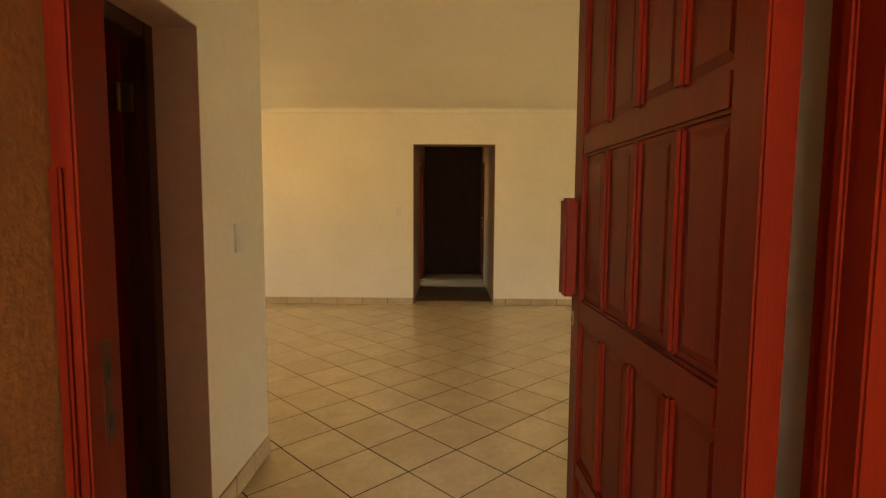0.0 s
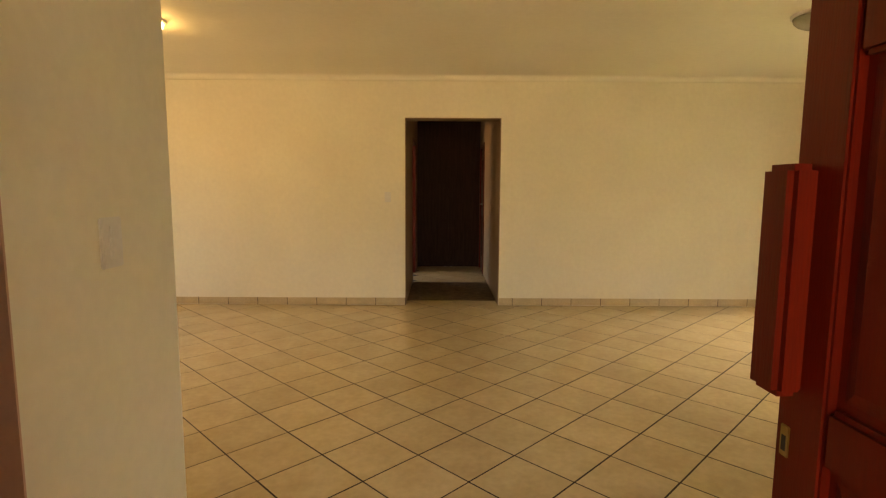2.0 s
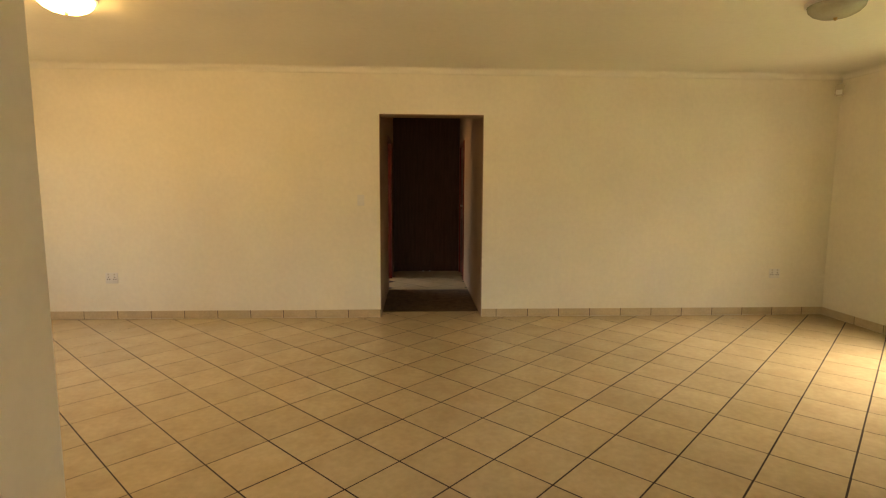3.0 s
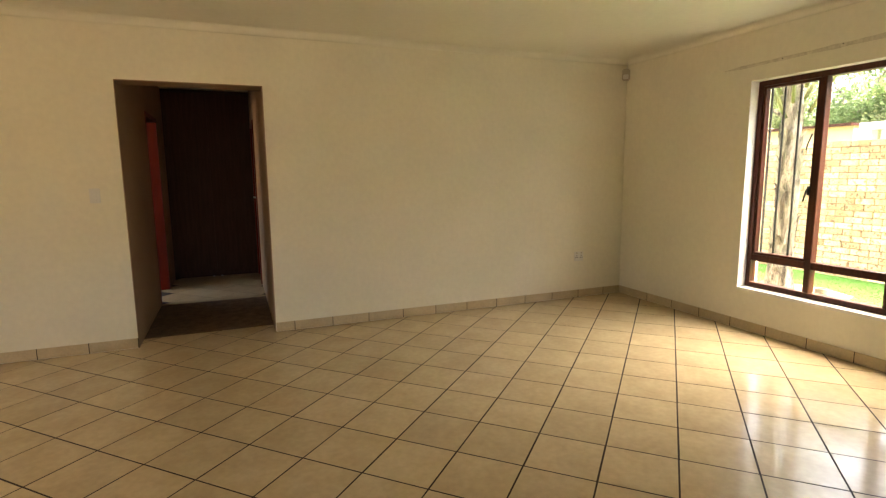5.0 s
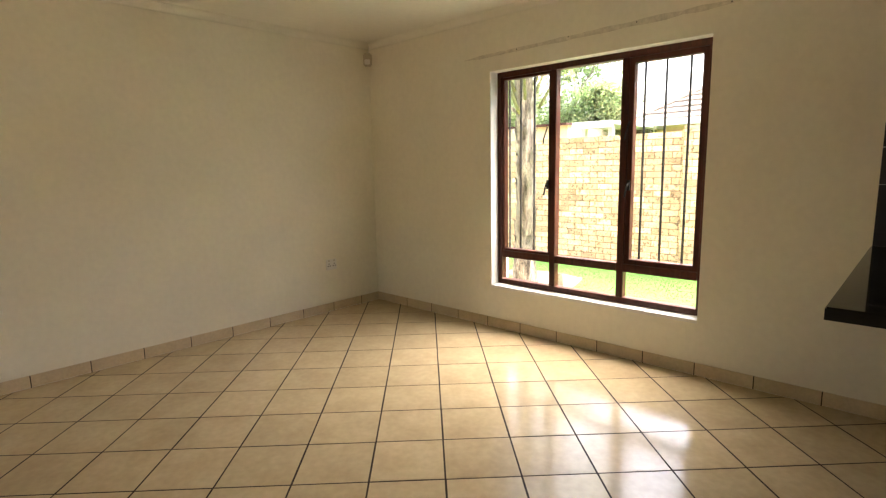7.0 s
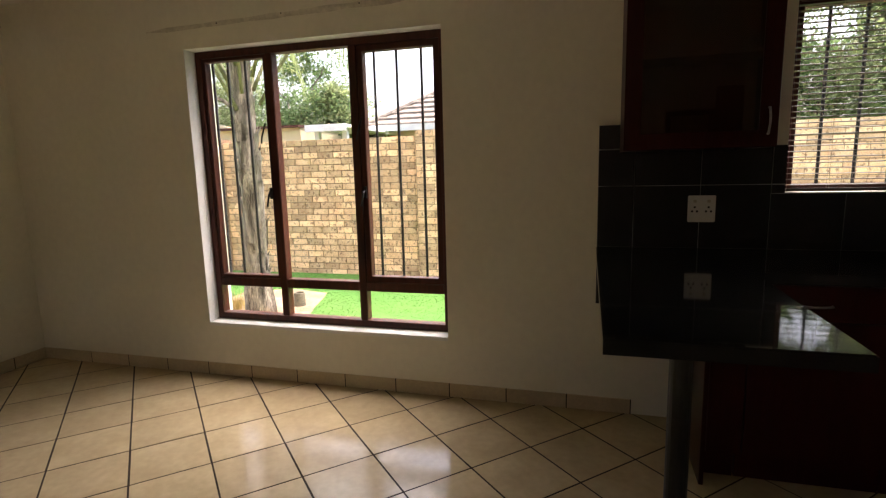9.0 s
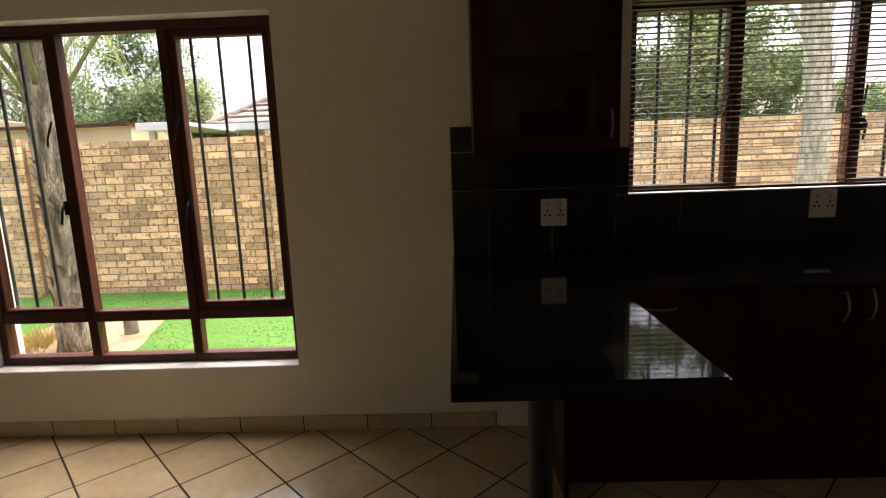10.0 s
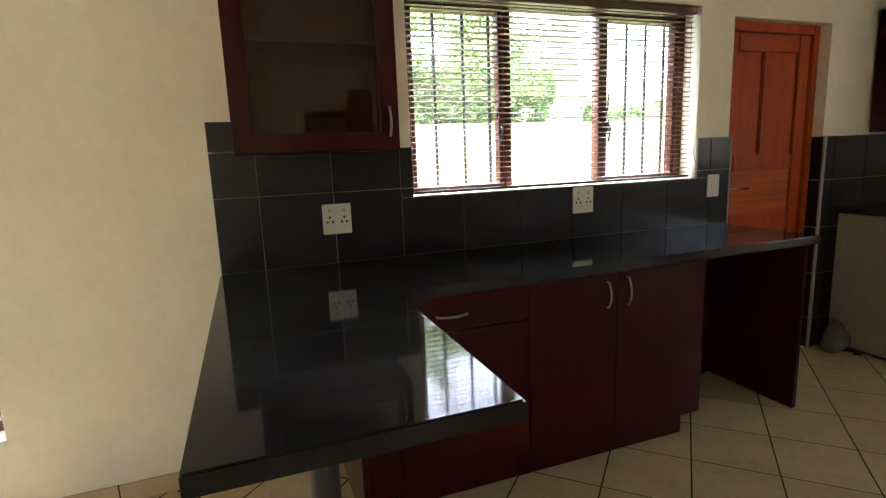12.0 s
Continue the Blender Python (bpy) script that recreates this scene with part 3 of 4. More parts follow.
boxes("reveal_lining_1", REVEAL, None, (XE + 0.001, 4.345, WIN[1] - 0.004, WIN[1] + 0.002, WIN[2] + 0.012, WIN[3]))
structure(bpy.data.objects["reveal_lining_1"], "white painted window reveal", "trim")
casement("window_2", KWIN[0], KWIN[1], KWIN[2] - 0.03, KWIN[3], "dark red timber kitchen window with burglar bars", (0.95, 1.51), None, {0: 0.022, 2: 0.022}, {0: (0.749, 0.621, 0.493), 2: (1.867, 1.717, 1.579)}, 4.425, 4.36, mw=0.02)

# ---- hall ----
wardrobe = thing("built_in_wardrobe", "dark brown two-door wardrobe at the hall's end", "wardrobe")
wardrobe.location = (0.04, 9.74, 0)
boxes("carcass", WARDROBE, wardrobe, (-0.52, 0.52, 0.02, 0.24, 0.0, 2.43))
for k in (-1, 1):
    d = part("door", box(bmesh.new(), min(k * 0.003, k * 0.515), max(k * 0.003, k * 0.515), -0.002, 0.018, 0.09, 2.40, bevel=0.002), WARDROBE, wardrobe)
    part("knob", lathe(bmesh.new(), [(0.012, -0.012), (0.014, 0.0), (0.012, 0.012)], k * 0.05, -0.018, 12), STEEL, d, "small steel knob")
for side, x, y0, y1, proud in ((1, HL, 8.25, 9.12, 0.003), (-1, HR, 8.92, 9.70, 0.012)):
    fr = tagged(new("door_frame_hall"), "red timber frame of a hall doorway", "door frame", kind="structure")
    x0, x1 = sorted((x + side * proud, x - side * 0.11))
    boxes("jamb", WOOD, fr, (x0, x1, y0, y0 + 0.05, 0, 2.0), bevel=0.004)
    boxes("jamb", WOOD, fr, (x0, x1, y1 - 0.05, y1, 0, 2.0), bevel=0.004)
    boxes("head", WOOD, fr, (x0, x1, y0 + 0.05, y1 - 0.05, 1.95, 2.0), bevel=0.004)
bedroom_door = thing("hall_door", "red timber door open into the bedroom", "door", "hall doors")
bedroom_door.matrix_world = pose(HL - 0.15, 9.07, 0.012, 0, 0, 50)
panel_leaf("leaf", bedroom_door, WOOD, 0.64, 1.935, 0.04, [(0.2, 0.85, 2), (1.0, 1.75, 2)], 0.1, 0.09, 0.012)
hall_door = thing("hall_door", "closed dark timber door in the hall with a steel handle", "door", "hall doors")
hall_door.matrix_world = pose(HR + 0.03, 8.972, 0.012)
panel_leaf("leaf", hall_door, WOOD_DARK, 0.675, 1.93, 0.04, [(0.2, 0.85, 2), (1.0, 1.75, 2)], 0.1, 0.09, 0.012)
part("handle", tube(bmesh.new(), [(-0.02, 0.06, 1.06), (-0.06, 0.06, 1.06), (-0.06, 0.16, 1.06)], 0.010, 8), STEEL, hall_door, "steel lever handle")

# ---- kitchen ----
counter = thing("granite_worktop", "polished black granite worktop with a breakfast bar", "worktop")
bm = bmesh.new()
outline = [(2.760, 2.318), (2.760, 2.888), (4.234, 2.888), (4.234, 0.232), (3.650, 0.232), (3.636, 2.318)]
vs = [bm.verts.new((x, y, 0.862)) for x, y in outline]
f = bm.faces.new(vs)
up = bmesh.ops.extrude_face_region(bm, geom=[f])["geom"]
bmesh.ops.translate(bm, verts=[g for g in up if isinstance(g, bmesh.types.BMVert)], vec=(0, 0, 0.04))
bmesh.ops.bevel(bm, geom=[e for e in bm.edges if all(v.co.z > 0.9 for v in e.verts)], offset=0.004, segments=2, affect="EDGES")
part("slab", bm, GRANITE, counter)
part("leg", tube(bmesh.new(), [(3.10, 2.652, 0.0), (3.10, 2.652, 0.862)], 0.034, 20), BAR, counter, "round black steel leg")
part("foot_plate", lathe(bmesh.new(), [(0.065, 0.0), (0.065, 0.006), (0.036, 0.010)], 3.10, 2.652, 24), BAR, counter)


def bow_handle(parent, a, b, out, label="curved brushed steel handle"):
    a, b, out = Vector(a), Vector(b), Vector(out)
    pts = [a.lerp(b, k / 8) + out * (0.35 + 0.65 * math.sin(math.pi * k / 8)) for k in range(9)]
    bm = tube(bmesh.new(), [a] + pts + [b], 0.0045, 8)
    return part("handle", bm, STEEL, parent, label, smooth=True)


def base_unit(y0, y1, fronts, label):
    """A floor cabinet with its fronts on the west side: (y0, y1, z0, z1, handle ends)."""
    c = thing("base_cabinet", label, "cabinet", "kitchen base cabinets")
    boxes("carcass", CHERRY, c, (3.682, 4.234, y0, y1, 0.15, 0.860))
    boxes("plinth", CHERRY, c, (3.762, 4.234, y0 + 0.004, y1 - 0.004, 0.0, 0.149))
    for fy0, fy1, fz0, fz1, h in fronts:
        d = boxes("door", CHERRY, c, (3.660, 3.680, fy0 + 0.0015, fy1 - 0.0015, fz0, fz1), bevel=0.002)
        if h:
            bow_handle(d, (3.660, *h[0]), (3.660, *h[1]), (-0.028, 0, 0))
    return c


base_unit(1.80, 2.32, [(1.80, 2.32, 0.72, 0.855, ((2.17, 0.78), (2.055, 0.78))), (1.80, 2.32, 0.155, 0.715, None)], "dark cherry drawer cabinet under black granite")
base_unit(0.925, 1.80, [(0.925, 1.3925, 0.155, 0.855, ((1.345, 0.83), (1.345, 0.715))), (1.3925, 1.80, 0.155, 0.855, ((1.442, 0.82), (1.442, 0.715)))], "dark cherry two-door cabinet under black granite")
corner_unit = thing("base_cabinet", "plain dark cherry corner cabinet under the breakfast bar", "cabinet", "kitchen base cabinets")
boxes("carcass", CHERRY, corner_unit, (3.682, 4.234, 2.322, 2.452, 0.15, 0.860), bevel=0.002)
boxes("front_filler", CHERRY, corner_unit, (3.662, 3.681, 2.322, 2.452, 0.152, 0.858), bevel=0.002)
boxes("end_panel", CHERRY, corner_unit, (3.662, 4.234, 2.4525, 2.47, 0.0, 0.860), bevel=0.002)
boxes("plinth", CHERRY, corner_unit, (3.762, 4.234, 2.324, 2.451, 0.0, 0.149))
end_panel = thing("cabinet_end_panel", "dark cherry end panel holding up the worktop", "panel")
boxes("board", CHERRY, end_panel, (3.70, 4.234, 0.236, 0.256, 0.006, 0.861), bevel=0.002)
# Added dark sheet hides the pale wall, so the open bay looks shaded.
boxes("dark_backing", CHERRY, end_panel, (4.2225, 4.2335, 0.2565, 0.923, 0.0, 0.861))
boxes("edge_strip", CHERRY, end_panel, (3.6985, 3.6998, 0.236, 0.256, 0.006, 0.861))
boxes("foot_strip", BAR, end_panel, (3.705, 4.23, 0.237, 0.255, 0.0, 0.006))

cup = thing("wall_cabinet", "dark cherry wall cabinet with a smoked glass door", "cabinet")
cx0, cx1, cy0, cy1, cz0, cz1 = 3.94, 4.232, 2.19, 2.785, 1.372, 2.16
part("carcass", ring(bmesh.new(), cx0 + 0.021, cx1 - 0.012, cy0, cy1, cz0, cz1, 0.016, 0.001), CHERRY, cup)
boxes("back_panel", STONE, cup, (cx1 - 0.0115, cx1, cy0, cy1, cz0, cz1))
boxes("shelf", STONE, cup, (cx0 + 0.05, cx1 - 0.012, cy0 + 0.018, cy1 - 0.018, 1.76, 1.776))
gd = part("door", ring(bmesh.new(), cx0, cx0 + 0.02, cy0, cy1, cz0, cz1, 0.07), CHERRY, cup)
smoked = boxes("pane", SMOKED, gd, (cx0 + 0.008, cx0 + 0.012, cy0 + 0.066, cy1 - 0.066, cz0 + 0.066, cz1 - 0.066), label="smoked glass pane")
smoked.visible_shadow = False
bow_handle(gd, (cx0, 2.228, 1.53), (cx0, 2.228, 1.425), (-0.026, 0, 0))

# venetian blind
blind = thing("venetian_blind", "half-open brown venetian blind in the kitchen window", "blind")
by0, by1 = KWIN[0] + 0.02, KWIN[1] - 0.012
boxes("headrail", SLAT, blind, (4.262, 4.305, by0, by1, 2.03, 2.066), bevel=0.003)
boxes("bottom_rail", SLAT, blind, (4.272, 4.298, by0, by1, 1.172, 1.184), bevel=0.003)
me = None
for k in range(33):
    z = 1.198 + k * 0.0256
    if me is None:
        bm = bmesh.new()
        arc = [(0.0125 * q, 0.003 * (1 - q * q)) for q in (-1, -0.5, 0, 0.5, 1)]
        loop = [(x, z + 0.0008) for x, z in arc] + [(x, z - 0.0008) for x, z in arc[::-1]]
        ends = [[bm.verts.new((x, y, z)) for x, z in loop] for y in (by0, by1)]
        for q in range(10):
            bm.faces.new((ends[0][q], ends[0][(q + 1) % 10], ends[1][(q + 1) % 10], ends[1][q]))
        for cap in ends:
            bm.faces.new(cap)
        ob = part("slat", bm, SLAT, blind)
        me = ob.data
    else:
        ob = new("slat", me)
        ob.parent = blind
    ob.matrix_local = pose(4.285, 0, z, 0, 3 + 2 * math.sin(k * 1.7), 0.05 * math.sin(k * 2.3))
for y in (by0 + 0.17, (by0 + by1) / 2, by1 - 0.17):
    bm = bmesh.new()
    tube(bm, [(4.2715, y, 1.18), (4.2715, y, 2.03)], 0.0009, 5)
    tube(bm, [(4.2985, y, 1.18), (4.2985, y, 2.03)], 0.0009, 5)
    part("ladder_cord", bm, CORD, blind)
part("pull_cord", tube(bmesh.new(), [(4.262, by0 + 0.04, 2.03), (4.258, by0 + 0.035, 1.5), (4.246, by0 - 0.01, 1.26), (4.232, by0 - 0.035, 1.2), (4.232, by0 - 0.02, 1.165), (4.24, by0 + 0.03, 1.152)], 0.0016, 6), CORD, blind)

# back door
kframe = tagged(new("door_frame_kitchen"), "red timber frame of the kitchen door", "door frame", kind="structure")
boxes("jamb", WOOD_DOOR, kframe, (4.32, 4.40, KDOOR[0], KDOOR[0] + 0.05, 0, 2.03), bevel=0.004)
boxes("jamb", WOOD_DOOR, kframe, (4.32, 4.40, KDOOR[1] - 0.05, KDOOR[1], 0, 2.03), bevel=0.004)
boxes("head", WOOD_DOOR, kframe, (4.32, 4.40, KDOOR[0] + 0.05, KDOOR[1] - 0.05, 1.98, 2.03), bevel=0.004)
boxes("stop", WOOD_DOOR, kframe, (4.383, 4.399, KDOOR[0] + 0.05, KDOOR[1] - 0.05, 1.962, 1.979))
boxes("stop", WOOD_DOOR, kframe, (4.383, 4.399, KDOOR[0] + 0.0505, KDOOR[0] + 0.064, 0.014, 1.961))
boxes("stop", WOOD_DOOR, kframe, (4.383, 4.399, KDOOR[1] - 0.064, KDOOR[1] - 0.0505, 0.014, 1.961))
boxes("threshold", WOOD_DOOR, kframe, (4.325, 4.45, KDOOR[0] + 0.051, KDOOR[1] - 0.051, 0.0, 0.011))
kdoor = thing("kitchen_door", "closed orange-stained pine panel door with a brass lever", "door")
kdoor.matrix_world = pose(4.36, KDOOR[0] + 0.052, 0.012)
panel_leaf("leaf", kdoor, WOOD_DOOR, 0.676, 1.965, 0.042, [(0.16, 0.78, 2), (0.90, 1.165, 1), (1.262, 1.86, 2)], 0.09, 0.085, 0.018, False)
for k in range(3):
    boxes("board", WOOD_BOARD, kdoor, (-0.012, -0.0028, 0.094, 0.582, 0.903 + k * 0.087, 0.9885 + k * 0.087), bevel=0.002, label="orange pine board")
bm = tube(bmesh.new(), [(-0.02, 0.628, 1.068), (-0.062, 0.628, 1.068), (-0.066, 0.608, 1.068), (-0.064, 0.50, 1.064)], 0.009, 8)
part("lever_handle", bm, LEVER, kdoor, "brass lever handle", smooth=True)
boxes("lock_plate", BRASS, kdoor, (-0.025, -0.020, 0.608, 0.648, 0.95, 1.11), bevel=0.002)

# far end of the kitchen
tall = thing("wall_cabinet", "dark wall cabinet beyond the kitchen door", "cabinet")
boxes("carcass", CHERRY, tall, (3.94, 4.232, -2.0, -1.01, 1.385, 2.12), bevel=0.002)
boxes("door", CHERRY, tall, (3.92, 3.938, -1.50, -1.012, 1.387, 2.118), bevel=0.002)
boxes("door", CHERRY, tall, (3.92, 3.938, -1.998, -1.504, 1.387, 2.118), bevel=0.002)
appliance = thing("kitchen_appliance", "pale grey appliance under a dark worktop", "appliance")
boxes("body", STONE, appliance, (3.66, 4.232, -1.39, -0.79, 0.02, 0.884), bevel=0.006)
boxes("foot_strip", BAR, appliance, (3.69, 4.20, -1.37, -0.81, 0.0, 0.02))
tagged(boxes("worktop", GRANITE, None, (3.624, 4.234, -2.0, -0.76, 0.885, 0.922), bevel=0.003), "black granite worktop beyond the kitchen door", "worktop")
bag = thing("cloth_bag", "small grey cloth bag on the floor", "bag")
bm = bmesh.new()
bmesh.ops.create_uvsphere(bm, u_segments=18, v_segments=12, radius=0.1)
for v in bm.verts:
    v.co.z = max(-0.07, v.co.z * 1.15) + 0.07
    v.co.z *= 0.75 + 0.6 * abs(noise.noise(v.co * 8 + Vector((5, 2, 7))))
    v.co.x *= 0.7 + 0.45 * noise.noise(v.co * 9)
    v.co.y *= 0.85 + 0.5 * noise.noise(v.co * 7 + Vector((3, 1, 2)))
part("body", bm, BAG, bag, smooth=True)
part("strap", tube(bmesh.new(), [(-0.03, -0.05, 0.012), (-0.09, -0.09, 0.010), (-0.13, -0.07, 0.008), (-0.10, -0.05, 0.008)], 0.009, 8), HOLE, bag, "dark strap on the floor", smooth=True)
bag.location = (4.13, -0.69, 0.0)

# ---- outside ----
GZ = -0.13
ground = structure(boxes("ground", GRASS, None, (4.495, 400, -400, 400, -0.6, GZ), (-4.81, 4.495, 10.21, 400, -0.6, GZ),
                         ), "green lawn ground", "lawn")
# Ground out of view, soil-coloured to keep green bounce off the ceiling.
structure(boxes("ground_unseen", SOIL, None, (-400, -4.81, -400, 400, -0.6, GZ), (-4.81, 4.495, -400, -2.41, -0.6, GZ)), "unseen ground in soil colour, avoiding green bounce indoors", "ground")
# Pale slab below the view, added to bounce light onto the door frame.
structure(boxes("porch_bounce_slab", BOUNCE, None, (-4.81, 0.60, -2.41, 0.475, -0.5, -0.02)), "unseen pale slab bouncing light at the entrance", "paving")
BED = [(4.55, 5.25), (5.66, 5.54), (6.30, 5.70), (6.93, 5.90), (7.05, 6.4), (6.86, 6.92), (6.12, 6.84), (5.3, 6.78), (4.55, 6.72)]
bm = bmesh.new()
ring = []
for k, (x, y) in enumerate(BED):
    x2, y2 = BED[(k + 1) % len(BED)]
    for f in range(8):
        px, py = x + (x2 - x) * f / 8, y + (y2 - y) * f / 8
        ring.append(bm.verts.new((px + 0.03 * noise.noise(Vector((px * 5, py * 5, 1))), py + 0.03 * noise.noise(Vector((px * 5, py * 5, 9))), GZ + 0.004)))
cx, cy = 5.8, 6.25
prev = ring
for f in (0.93, 0.75, 0.5, 0.25):
    nxt = [bm.verts.new((cx + (v.co.x - cx) * f, cy + (v.co.y - cy) * f, GZ + 0.018 + 0.02 * noise.noise(Vector((v.co.x * 4, v.co.y * 4, f * 9))))) for v in ring]
    for k in range(len(ring)):
        bm.faces.new((prev[k], prev[(k + 1) % len(ring)], nxt[(k + 1) % len(ring)], nxt[k]))
    prev = nxt
bm.faces.new(prev)
structure(part("soil_bed", bm, SOIL, smooth=True), "bare sandy soil bed round the tree", "soil")


def in_bed(x, y):
    n = False
    for (xa, ya), (xb, yb) in zip(BED, BED[1:] + BED[:1]):
        if (ya > y) != (yb > y) and x < xa + (xb - xa) * (y - ya) / (yb - ya):
            n = not n
    return n


def blades(name, spots, mat, label, h0, h1, width, lean, seed):
    rng = random.Random(seed)
    pts, faces = [], []
    for x, y in spots:
        h = h0 + (h1 - h0) * rng.random()
        a = rng.random() * math.tau
        dx, dy = width * math.cos(a), width * math.sin(a)
        b = len(pts)
        pts += [(x - dx, y - dy, GZ), (x + dx, y + dy, GZ), (x + lean * (rng.random() - 0.5), y + lean * (rng.random() - 0.5), GZ + h)]
        faces.append((b, b + 1, b + 2))
    me = bpy.data.meshes.new(name)
    me.from_pydata(pts, [], faces)
    me.materials.append(mat)
    return tagged(new(name, me), label, "grass", kind="stuff")


rng = random.Random(4)
spots = [(4.55 + 3.4 * rng.random(), -2.5 + 12.0 * rng.random()) for _ in range(70000)]
blades("grass", [p for p in spots if not in_bed(*p)], BLADE, "short bright green lawn grass", 0.005, 0.013, 0.0045, 0.04, 5)
blades("dry_grass", [(6.0 + 0.13 * rng.gauss(0, 1), 6.56 + 0.08 * rng.gauss(0, 1)) for _ in range(700)], STRAW, "tuft of dry yellow grass by the tree", 0.06, 0.19, 0.005, 0.2, 6)
stub = thing("pipe_stub", "short grey pipe stub standing in the soil bed", "pipe")
part("pipe", lathe(bmesh.new(), [(0.062, 0.0), (0.058, 0.15), (0.052, 0.155), (0.046, 0.15), (0.045, 0.09)], 0, 0, 20), PIPE, stub)
stub.location = (6.30, 5.88, GZ + 0.01)


def leaf_cloud(name, mat, blobs, count, size, seed, parent=None, droop=0.0, wide=0.26):
    """Many small pointed leaves in uneven clumps; blobs: centre and radii."""
    r = random.Random(seed)
    pts, faces = [], []
    for (cx, cy, cz, rx, ry, rz) in blobs:
        clumps = []
        for _ in range(34):
            v = Vector((r.gauss(0, 1), r.gauss(0, 1), r.gauss(0, 1))).normalized() * (0.35 + 0.65 * r.random())
            clumps.append((Vector((cx + rx * v.x, cy + ry * v.y, cz + rz * v.z)), 0.16 + 0.22 * r.random()))
        for _ in range(count):
            c, rad = clumps[r.randrange(len(clumps))]
            q = Vector((r.gauss(0, 1), r.gauss(0, 1), r.gauss(0, 0.8)))
            p = c + q * rad * 0.55 * min(rx, rz)
            d = Vector((r.gauss(0, 1), r.gauss(0, 1), r.gauss(0, 0.7) - droop)).normalized()
            s = d.cross(Vector((r.gauss(0, 1), r.gauss(0, 1), r.gauss(0, 1)))).normalized()
            L = size * (0.6 + 0.8 * r.random())
            b = len(pts)
            pts += [p, p + d * L * 0.5 + s * L * wide, p + d * L, p + d * L * 0.5 - s * L * wide]
            faces.append((b, b + 1, b + 2, b + 3))
    me = bpy.data.meshes.new(name)
    me.from_pydata(pts, [], faces)
    me.materials.append(mat)
    ob = new(name, me)
    if parent:
        ob.parent = parent
    return ob


def tree(label, x, y, base, trunk, limbs, blobs, count, size, seed, mat, group="", droop=0.0, wide=0.26, bark=BARK):
    t = thing("tree", label, "tree", group)
    t.location = (x, y, base)
    r = random.Random(seed)
    bm = bmesh.new()
    n = 24
    pts = [(0.05 * math.sin(k * 0.5 + seed) * k / n, 0.05 * math.cos(k * 0.4 + seed) * k / n, trunk[0] * k / n) for k in range(n + 1)]
    tube(bm, pts, [trunk[1] * (1.25 - 0.4 * min(1, k / 5)) + (trunk[2] - trunk[1]) * k / n for k in range(n + 1)], 20)
    for v in bm.verts:
        k = noise.noise(Vector((v.co.x * 14, v.co.y * 14, v.co.z * 2.3))) * 0.5 + noise.noise(Vector((v.co.x * 30, v.co.y * 30, v.co.z * 7))) * 0.3
        v.co.x *= 1 + 0.35 * k
        v.co.y *= 1 + 0.35 * k
    for _ in range(170):
        z, a = 0.15 + (trunk[0] - 0.3) * r.random(), r.random() * math.tau
        k = z / trunk[0]
        rad = trunk[1] * 0.87 + (trunk[2] - trunk[1]) * k
        u, w, h = Vector((math.cos(a), math.sin(a), 0)), Vector((-math.sin(a), math.cos(a), 0)) * (0.015 + 0.04 * r.random()), 0.06 + 0.18 * r.random()
        c = Vector((0.05 * math.sin(k * 12 + seed) * k, 0.05 * math.cos(k * 9.6 + seed) * k, z))
        q = [bm.verts.new(p) for p in (c + u * rad - w, c + u * rad + w, c + u * (rad + 0.012) + w * 0.9 + Vector((0, 0, h * 0.6)), c + u * (rad + 0.03 + 0.02 * r.random()) + Vector((0, 0, h)) + w * r.gauss(0, 0.6), c + u * (rad + 0.012) - w * 0.9 + Vector((0, 0, h * 0.6)))]
        bm.faces.new(q)
    part("trunk", bm, bark, t, smooth=True)
    for z, dx, dy, dz, rad in limbs:
        bm = bmesh.new()
        pts = []
        for k in range(7):
            f = k / 6
            pts.append((dx * f + 0.06 * r.gauss(0, 1) * f, dy * f + 0.06 * r.gauss(0, 1) * f, z + dz * f ** 0.8))
        tube(bm, pts, [rad * (1 - 0.75 * k / 6) for k in range(7)], 10)
        part("limb", bm, bark, t, smooth=True)
    if blobs:
        leaf_cloud("crown", mat, blobs, count, size, seed, t, droop, wide)
    return t


